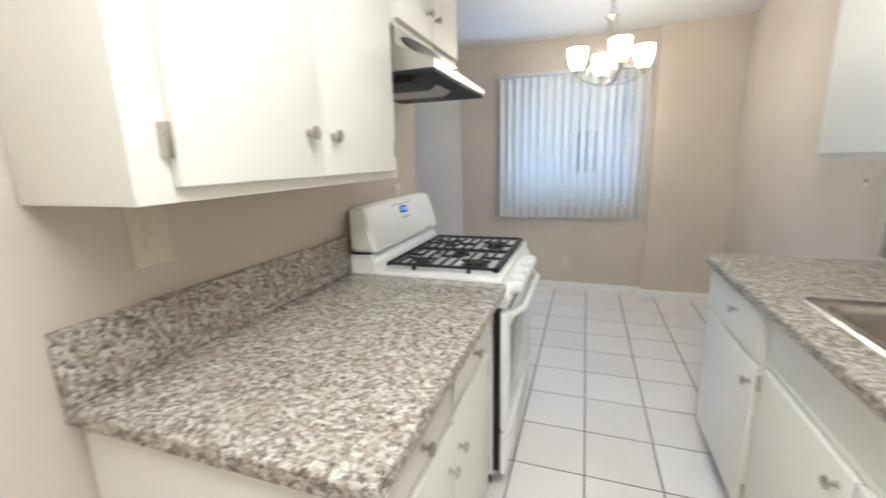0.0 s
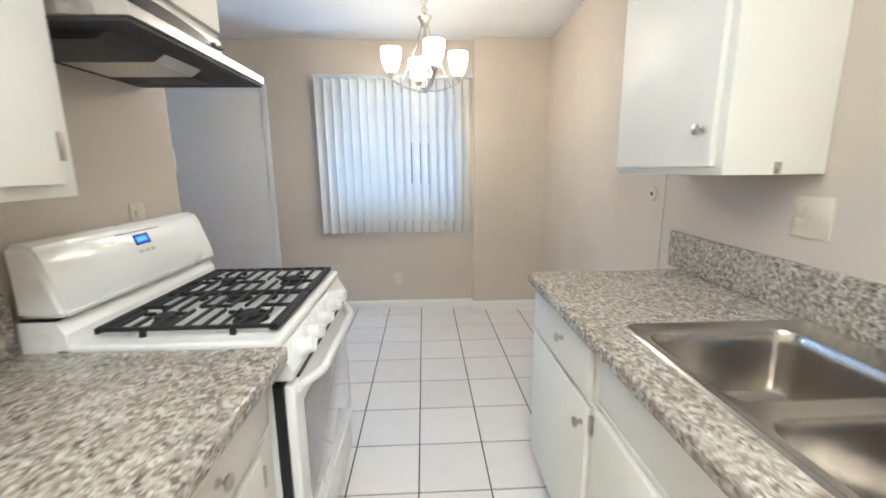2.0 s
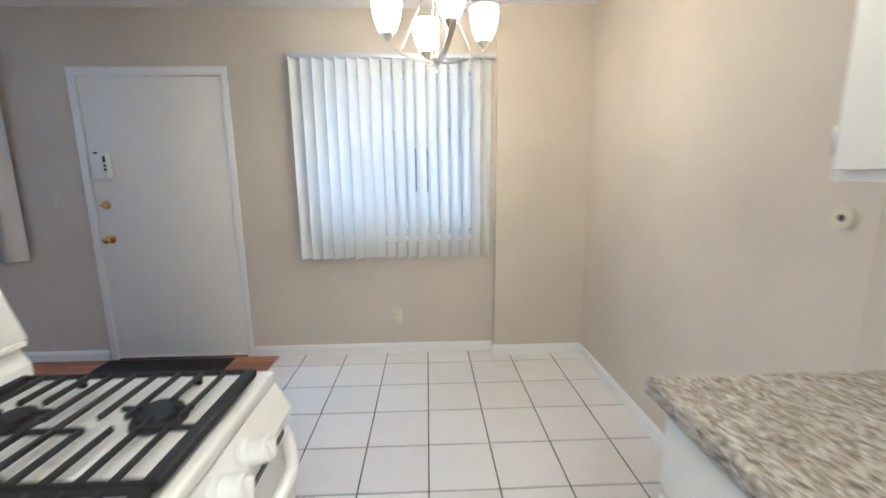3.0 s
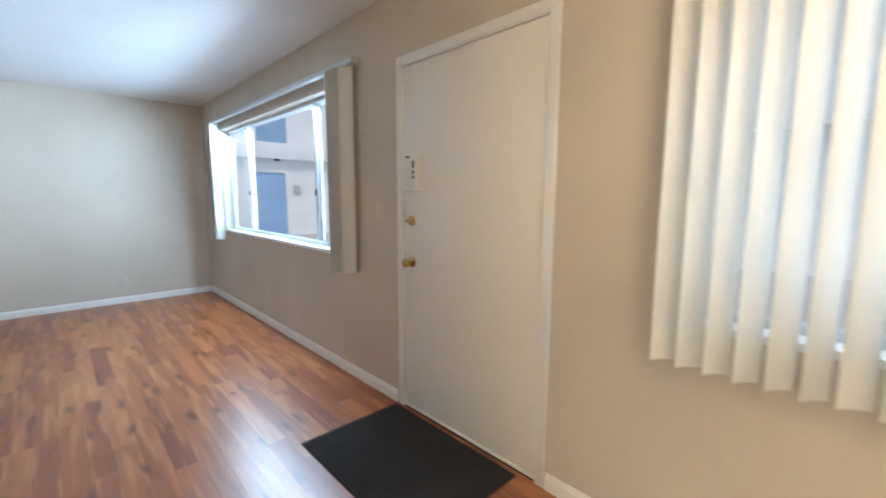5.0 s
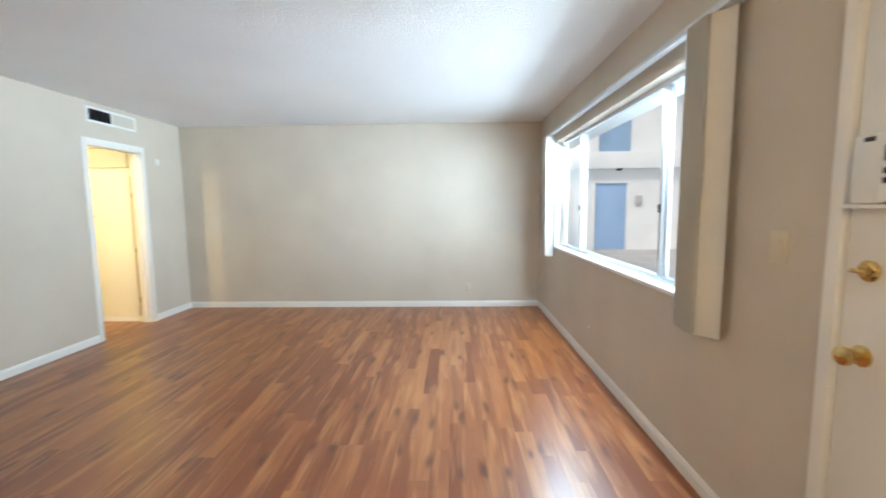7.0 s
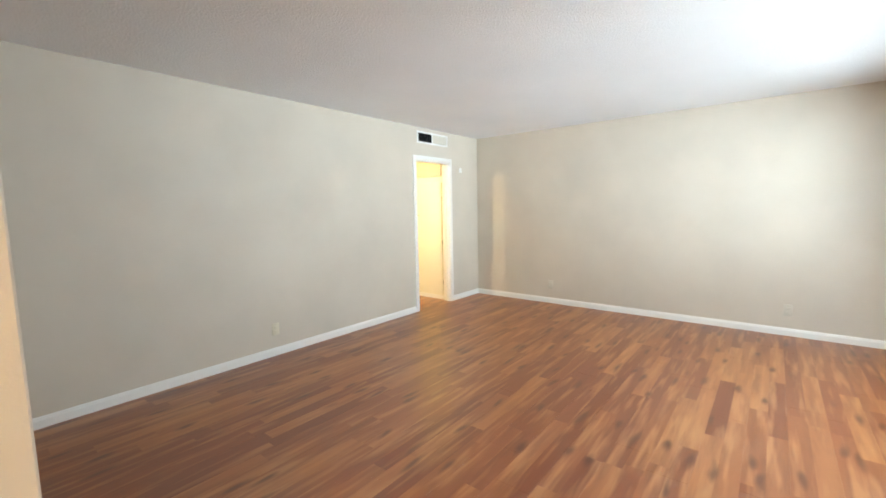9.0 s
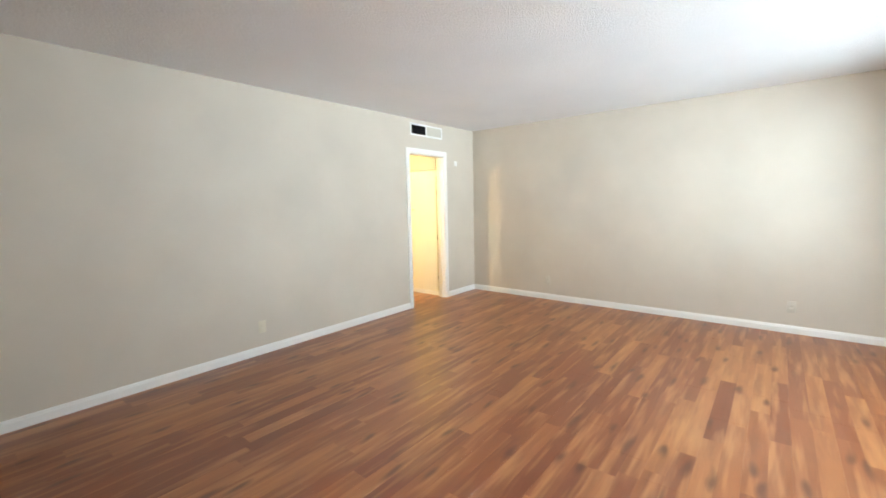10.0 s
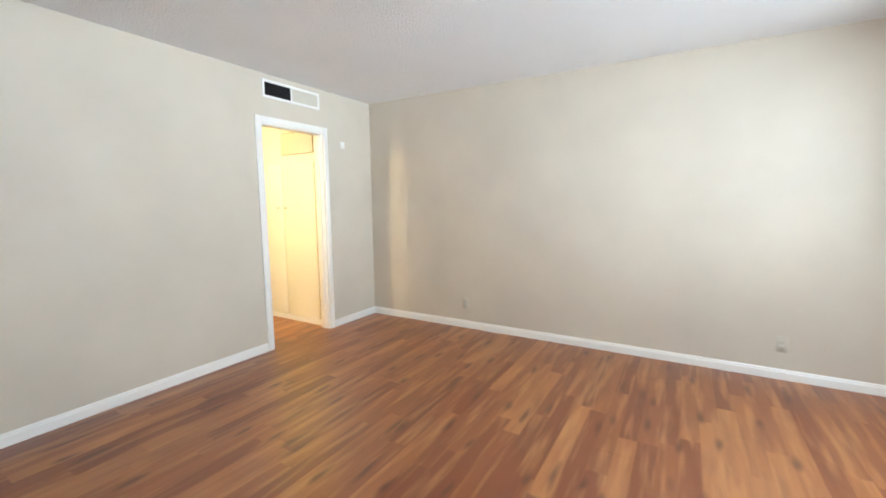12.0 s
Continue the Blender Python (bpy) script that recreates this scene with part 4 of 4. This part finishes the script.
        for k0, k1 in ((0, 2), (4, 6), (8, 10)):
            box(bm, (gx0 + step * k0, side - w / 2, gz0 + 0.001), (gx0 + step * k1 + w / 2, side + w / 2, gz1), 0.002, 1)
        for bx in (1.72, 1.96):
            for sgn in (-1, 1):
                a, b = sorted((bx + sgn * 0.026, bx + sgn * 0.062))
                box(bm, (a, by - w / 2, gz0 + 0.001), (b, by + w / 2, gz1), 0.002, 1)
        for fx in (gx0 + 0.12, gx1 - 0.12):
            for fy in (ga + 0.006, gb - 0.006):
                box(bm, (fx - 0.007, fy - 0.005, top), (fx + 0.007, fy + 0.005, gz0 + 0.004))
        part("grate", bm, BLACK, t, "black cast iron grate")


stove()


# ---------- kitchen, sink side ----------
SETOUT = SINK_RUN
plate("wall_outlet", "ivory double wall plate over the sink", (EAST_K, -2.68, 1.205), "W", 0.125, 0.118,
      [(0.03, 0.02, 0.016, 0.013, False), (0.03, -0.02, 0.016, 0.013, False), (-0.03, 0, 0.007, 0.014, False)], IVORY, "outlet")
RX = 2.935


def base_right():
    t = thing("base_cabinet", (3.25, -2.46, 0), "cream painted base cabinet with one drawer and door", "cabinet", "kitchen cabinets")
    part("carcass", new_box((RX, -2.775, 0.10), (EAST_K - 0.002, -2.150, 0.872), 0.002), CABINET, t)
    # sink-side toe kicks: the dark colour stands for the shade under the cabinets
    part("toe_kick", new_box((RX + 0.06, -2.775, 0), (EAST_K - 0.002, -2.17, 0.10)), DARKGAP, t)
    front(t, "drawer", RX, -2.745, -2.165, 0.690, 0.850, -1, [(-2.518, 0.79)])
    front(t, "door", RX, -2.745, -2.165, 0.115, 0.668, -1, [(-2.715, 0.605)], [(-2.757, 0.62), (-2.757, 0.2)])
    part("rail", new_box((RX - 0.006, -2.775, 0.671), (RX, -2.150, 0.687), 0.002), CABINET, t)
    s = thing("base_cabinet", (3.25, -3.35, 0), "cream painted sink base cabinet with two doors", "cabinet", "kitchen cabinets")
    part("back_and_sides", new_box((RX, -3.92, 0.10), (EAST_K - 0.002, -2.777, 0.70), 0.002), CABINET, s)
    part("front_rail", new_box((RX, -3.92, 0.7005), (RX + 0.02, -2.777, 0.872), 0.002), CABINET, s)
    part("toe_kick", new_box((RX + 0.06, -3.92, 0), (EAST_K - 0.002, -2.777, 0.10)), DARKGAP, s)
    front(s, "door", RX, -3.282, -2.795, 0.115, 0.690, -1, [(-3.232, 0.64)])
    front(s, "door", RX, -3.90, -3.290, 0.115, 0.690, -1, [(-3.338, 0.64)])
    part("rail", new_box((RX - 0.006, -3.92, 0.693), (RX, -2.777, 0.709), 0.002), CABINET, s)
    u = thing("base_cabinet", (3.25, -4.5, 0), "cream painted base cabinet at the kitchen's end", "cabinet", "kitchen cabinets")
    part("carcass", new_box((RX, KIT_BACK, 0.10), (EAST_K - 0.002, -3.923, 0.872), 0.002), CABINET, u)
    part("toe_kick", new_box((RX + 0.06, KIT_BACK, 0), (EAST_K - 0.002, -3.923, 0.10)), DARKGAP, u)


base_right()


def counter_right():
    t = thing("countertop", (3.23, -3.6, 0.875), "speckled brown and cream granite countertop around the sink", "countertop")
    bm = bmesh.new()
    # rounded front edge drawn along y, in four butted pieces round the sink's hole
    e = [(2.893, 0.878), (2.893, 0.906), (2.901, 0.914), (3.030, 0.914), (3.030, 0.874), (2.897, 0.874)]
    prism(bm, e, "y", KIT_BACK, -2.122)
    box(bm, (3.030, -2.755, 0.874), (EAST_K - 0.0005, -2.122, 0.914))
    box(bm, (3.030, KIT_BACK, 0.874), (EAST_K - 0.0005, -3.545, 0.914))
    box(bm, (3.520, -3.545, 0.874), (EAST_K - 0.0005, -2.755, 0.914))
    bmesh.ops.remove_doubles(bm, verts=bm.verts, dist=0.0001)
    part("slab", bm, GRANITE, t, smooth=False)
    part("backsplash", new_box((3.550, KIT_BACK, 0.9145), (EAST_K - 0.0005, -2.045, 1.068), 0.004), GRANITE, t)


counter_right()


def sink():
    t = thing("kitchen_sink", (3.27, -3.15, 0.914), "stainless steel double bowl sink set in granite", "sink")
    z = 0.9145
    x0, x1, y0, y1 = 3.003, 3.545, -3.57, -2.732
    bowls = ((3.032, 3.435, -3.130, -2.795), (3.032, 3.465, -3.525, -3.180))
    # rim: outer lip, then flat deck in strips with a raised edge
    bm = bmesh.new()
    outer = ring_points(x0, x1, y0, y1, 0.035)
    lip = ring_points(x0 + 0.006, x1 - 0.006, y0 + 0.006, y1 - 0.006, 0.03)
    deck = ring_points(x0 + 0.014, x1 - 0.014, y0 + 0.014, y1 - 0.014, 0.024)
    for ring_a, za, ring_b, zb in ((outer, z, lip, z + 0.006), (lip, z + 0.006, deck, z + 0.003)):
        a = [bm.verts.new((x, y, za)) for x, y in ring_a]
        b = [bm.verts.new((x, y, zb)) for x, y in ring_b]
        for k in range(len(a)):
            j = (k + 1) % len(a)
            bm.faces.new((a[k], a[j], b[j], b[k]))
    # the flat deck with two bowl mouths, filled between loops
    loops = [[(x, y) for x, y in deck]] + [ring_points(a, b, c, d, 0.055) for a, b, c, d in bowls]
    edges = []
    for loop in loops:
        vs = [bm.verts.new((x, y, z + 0.003)) for x, y in loop]
        edges += [bm.edges.new((vs[k], vs[(k + 1) % len(vs)])) for k in range(len(vs))]
    bmesh.ops.triangle_fill(bm, use_beauty=True, use_dissolve=False, edges=edges, normal=(0, 0, 1))
    bmesh.ops.remove_doubles(bm, verts=bm.verts, dist=0.0001)
    bmesh.ops.recalc_face_normals(bm, faces=bm.faces)
    part("rim", bm, SINKST, t)
    for a, b, c, d in bowls:
        bm = bmesh.new()
        rows = []
        for inset, dz, r in ((0, 0.003, 0.055), (0.004, -0.006, 0.055), (0.008, -0.03, 0.055), (0.014, -0.14, 0.055), (0.022, -0.165, 0.055), (0.045, -0.180, 0.06), (0.12, -0.186, 0.03)):
            rows.append([bm.verts.new((x, y, z + dz)) for x, y in ring_points(a + inset, b - inset, c + inset, d - inset, r)])
        for one, two in zip(rows, rows[1:]):
            for k in range(len(one)):
                j = (k + 1) % len(one)
                bm.faces.new((one[k], one[j], two[j], two[k]))
        bm.faces.new(rows[-1])
        bmesh.ops.recalc_face_normals(bm, faces=bm.faces)
        bmesh.ops.reverse_faces(bm, faces=bm.faces)
        bowl = part("bowl", bm, SINKST, t)
        part("drain", lathe(bmesh.new(), [(0.042, 0), (0.042, 0.003), (0.034, 0.004), (0.030, 0.001), (0, 0.001)], ((a + b) / 2, (c + d) / 2, z - 0.1858), (0, 0, 1), 28), CHROME, bowl)


sink()
single("hole_cover", lathe(bmesh.new(), [(0.024, 0), (0.023, 0.003), (0.012, 0.005), (0, 0.0055)], (3.508, -3.345, 0.9178), (0, 0, 1), 28), SINKST,
       "round steel plug over a spare sink hole", "hole cover", (3.508, -3.345, 0.9178))


def faucet():
    x, y, z = 3.505, -3.105, 0.918
    t = thing("faucet", (x, y, z), "chrome single lever kitchen faucet behind the sink", "faucet")
    part("base_plate", new_box((x - 0.028, y - 0.13, z), (x + 0.026, y + 0.10, z + 0.010), 0.005, 3), SINKST, t)
    part("body", lathe(bmesh.new(), [(0.027, 0.010), (0.026, 0.022), (0.020, 0.03), (0.019, 0.095), (0.022, 0.105), (0.022, 0.128), (0.012, 0.138), (0, 0.139)], (x, y, z), (0, 0, 1), 28), CHROME, t)
    pts = []
    for k in range(14):
        u = k / 13
        pts.append((x - 0.055 + 0.055 * math.cos(radians(20 + 150 * u)), y - 0.035 * u, z + 0.085 + 0.055 * math.sin(radians(20 + 150 * u))))
    part("spout", tube(bmesh.new(), pts, [0.016] * 9 + [0.0155, 0.015, 0.016, 0.018, 0.018], 16), CHROME, t)
    part("lever", tube(bmesh.new(), [(x, y, z + 0.125), (x - 0.006, y + 0.004, z + 0.15), (x - 0.022, y + 0.010, z + 0.175), (x - 0.045, y + 0.018, z + 0.192)], [0.012, 0.009, 0.0075, 0.008], 14), CHROME, t)
    s = thing("sink_sprayer", (3.505, -3.255, z), "chrome and black side sprayer standing beside the faucet", "sprayer")
    part("collar", lathe(bmesh.new(), [(0.023, 0), (0.023, 0.005), (0.018, 0.014), (0.015, 0.024), (0, 0.024)], (3.505, -3.255, z), (0, 0, 1), 24), CHROME, s)
    part("body", lathe(bmesh.new(), [(0.0115, 0.024), (0.012, 0.05), (0.0125, 0.09), (0.015, 0.102), (0.015, 0.113), (0.009, 0.118), (0, 0.118)], (3.505, -3.255, z), (0, 0, 1), 24), CHROME, s)
    part("nozzle", lathe(bmesh.new(), [(0.018, 0), (0.018, 0.008), (0.013, 0.008), (0.012, 0.004), (0, 0.004)], (3.495, -3.262, z + 0.113), (-0.45, -0.55, 0.6), 20), CHROME, s)


faucet()


def wall_cabinet_right():
    x = 3.272
    t = thing("wall_cabinet", (3.42, -2.39, 1.327), "cream painted wall cabinet with one closed door", "cabinet", "kitchen cabinets")
    part("carcass", new_box((x, -2.697, 1.327), (EAST_K - 0.001, -2.088, CEIL_Z - 0.002), 0.003), CABINET, t)
    front(t, "door", x, -2.668, -2.105, 1.350, 2.36, -1, [(-2.625, 1.455)], [(-2.098, 1.41), (-2.098, 2.2)])
    part("clip", new_box((3.418, -2.701, 1.330), (3.436, -2.697, 1.362), 0.001), NICKEL, t, "small metal clip")


wall_cabinet_right()


# ---------- outside ----------
SETOUT = HERE
structure("ground", new_box((-60, 0.15, -0.30), (60, 60, -0.06)), CONCRETE, "pale concrete courtyard ground", "ground")
structure("walkway_slab", new_box((-16, 0.15, 2.62), (8, 1.5, 2.80)), STUCCO, "white underside of an upper walkway outside the windows", "overhang")


def neighbour(x, ya, yb):
    t = thing("apartment_building", (x, (ya + yb) / 2, -0.06), "white stucco two storey apartment building with blue doors", "building")
    bm = bmesh.new()
    at = ya
    holes = ((3.36, 4.36, 0.0, 2.06),)
    for a, b, lo, hi in holes:
        box(bm, (x - 0.3, at, -0.06), (x, a, 2.55))
        if lo > 0:
            box(bm, (x - 0.3, a, -0.06), (x, b, lo))
        box(bm, (x - 0.3, a, hi), (x, b, 2.55))
        at = b
    box(bm, (x - 0.3, at, -0.06), (x, yb, 2.55))
    part("wall", bm, STUCCO, t)
    bm = bmesh.new()
    box(bm, (x - 0.3, ya, 2.55), (x, 3.44, 5.4))
    box(bm, (x - 0.3, 3.44, 2.55), (x, 4.46, 3.04))
    box(bm, (x - 0.3, 3.44, 4.15), (x, 4.46, 5.4))
    box(bm, (x - 0.3, 4.46, 2.55), (x, yb, 5.4))
    part("upper_wall", bm, STUCCO, t)
    part("roof", new_box((x - 4, ya - 0.3, 5.4), (x + 0.7, yb + 0.3, 5.6), 0.02), STUCCO, t)
    part("balcony_band", new_box((x, ya, 2.50), (x + 0.25, yb, 2.98), 0.01), STUCCO, t)
    d = part("door", new_box((x - 0.10, 3.36, -0.05), (x - 0.05, 4.36, 2.06), 0.005), BLUED, t, "blue painted entrance door")
    part("door_knob", lathe(bmesh.new(), [(0.03, 0), (0.03, 0.03), (0, 0.05)], (x - 0.05, 3.46, 1.0), (1, 0, 0), 12), NICKEL, d)
    for a, b in ((3.30, 3.36), (4.36, 4.42)):
        part("door_frame", new_box((x, a, -0.05), (x + 0.03, b, 2.12), 0.004), TRIM, t)
    w = part("window", new_box((x - 0.10, 3.44, 3.04), (x - 0.08, 4.46, 4.15)), BLUEGL, t, "blue shaded upper window")
    part("window_sill", new_box((x, 3.38, 2.985), (x + 0.06, 4.52, 3.04), 0.005), TRIM, t)
    part("porch_lamp", lathe(bmesh.new(), [(0.10, 0), (0.10, 0.02), (0.07, 0.06), (0, 0.07)], (x + 0.12, 4.05, 2.50), (0, 0, -1), 20), DARKGAP, t)
    part("mailbox", new_box((x, 4.60, 1.38), (x + 0.08, 4.82, 1.66), 0.01), CONCRETE, t)


neighbour(-12.0, -1.0, 12.4)


def facing_block(y):
    t = thing("apartment_building", (0, y, -0.06), "white stucco apartment building across the courtyard", "building")
    bm = bmesh.new()
    cols = [(-8.0, -7.0), (-3.2, -2.2), (1.95, 2.55), (6.0, 7.2)]
    at = -11.9
    for a, b in cols:
        box(bm, (at, y, -0.06), (a, y + 0.3, 5.4))
        box(bm, (a, y, -0.06), (b, y + 0.3, 0.92))
        box(bm, (a, y, 2.05), (b, y + 0.3, 5.4))
        at = b
    box(bm, (at, y, -0.06), (14, y + 0.3, 5.4))
    part("wall", bm, STUCCO, t)
    for a, b in cols:
        part("window", new_box((a, y + 0.1, 0.92), (b, y + 0.12, 2.05)), BLUEGL, t)
    part("roof", new_box((-11.9, y - 0.5, 5.4), (14.3, y + 4, 5.6), 0.02), STUCCO, t)
    part("balcony_band", new_box((-11.7, y - 0.25, 2.50), (14, y, 2.98), 0.01), STUCCO, t)


facing_block(8.0)
structure("roof", new_box((WEST - 0.4, -7.3, CEIL_Z + 0.2), (EAST_D + 0.4, 0.15, CEIL_Z + 0.45)), STUCCO, "plain slab closing the flat above", "roof")


# ---------- floors, laid piece by piece ----------
SPLIT_X = 1.226
floor_k = structure("floor_kitchen", new_box((SPLIT_X, KIT_BACK - 0.1, -0.1), (EAST_D + 0.15, 0.0, 0.0095)), GROUT, "tiled kitchen floor, cream tiles with brown joints", "floor")
floor_l = structure("floor_living", new_box((WEST - 0.1, -7.0, -0.1), (SPLIT_X, 0.0, 0.004)), DARKGAP, "red brown laminate floor laid in planks", "floor")
floor_k["origin"] = floor_l["origin"] = (0, 0, 0)
PITCH, JOINT = 0.3083, 0.0065


def slab_mesh(name, w, d, z0, z1, bevel, mat):
    me = bpy.data.meshes.new(name)
    bm = bmesh.new()
    lo = [bm.verts.new((x, y, z0)) for x, y in ((0, 0), (w, 0), (w, d), (0, d))]
    mi = [bm.verts.new((x, y, z1 - bevel)) for x, y in ((0, 0), (w, 0), (w, d), (0, d))]
    hi = [bm.verts.new((x, y, z1)) for x, y in ((bevel, bevel), (w - bevel, bevel), (w - bevel, d - bevel), (bevel, d - bevel))]
    for one, two in ((lo, mi), (mi, hi)):
        for k in range(4):
            bm.faces.new((one[k], one[(k + 1) % 4], two[(k + 1) % 4], two[k]))
    bm.faces.new(hi)
    bm.to_mesh(me)
    bm.free()
    me.materials.append(mat)
    return me


meshes = {}


def piece(name, parent, x0, x1, y0, y1, z0, z1, bevel, mat):
    key = (name, round(x1 - x0, 3), round(y1 - y0, 3))
    if key not in meshes:
        meshes[key] = slab_mesh(name, x1 - x0, y1 - y0, z0, z1, bevel, mat)
    ob = new(name, meshes[key])
    ob.parent = parent
    ob.location = (x0, y0, 0)
    return ob


for i in range(-4, 4):
    for j in range(-14, 4):
        x0, x1 = 2.350 + i * PITCH + JOINT / 2, 2.350 + (i + 1) * PITCH - JOINT / 2
        y0, y1 = -1.122 + j * PITCH + JOINT / 2, -1.122 + (j + 1) * PITCH - JOINT / 2
        x0, x1, y0, y1 = max(x0, SPLIT_X + 0.002), min(x1, EAST_K + SINK_RUN.x), max(y0, KIT_BACK), min(y1, -0.003)
        if x1 - x0 < 0.02 or y1 - y0 < 0.02:
            continue
        if y1 < PART_END and x1 < PART_E + STOVE_RUN.x:
            continue
        piece("tile", floor_k, x0, x1, y0, y1, 0.0, 0.012, 0.0015, TILE)

random.seed(11)
ROWW, LONG = 0.1965, 1.29
rows_n = int(4.78 / ROWW) + 1
for r in range(rows_n):
    y1 = -0.003 - r * ROWW
    y0 = max(y1 - ROWW, BACK)
    if y1 - y0 < 0.02:
        continue
    at = WEST + 0.002 - random.random() * LONG
    while at < SPLIT_X:
        x0, x1 = max(at, WEST + 0.002), min(at + LONG, SPLIT_X - 0.002)
        if x1 - x0 > 0.03 and (x0 < PART_W or y1 > PART_END):
            piece("plank", floor_l, x0, x1, y0, y1, 0.0, 0.012, 0.0006, WOOD)
        at += LONG
for r in range(11):
    y1 = BACK - r * ROWW
    piece("plank", floor_l, -3.66, -2.37, y1 - ROWW, y1, 0.0, 0.012, 0.0006, WOOD)
    piece("plank", floor_l, -2.37, -0.9, y1 - ROWW, y1, 0.0, 0.012, 0.0006, WOOD)
structure("threshold_strip", new_box((SPLIT_X - 0.006, PART_END + 0.016, 0.0), (SPLIT_X + 0.006, -0.016, 0.0145), 0.002), NICKEL, "thin metal strip between laminate and tile", "floor trim")
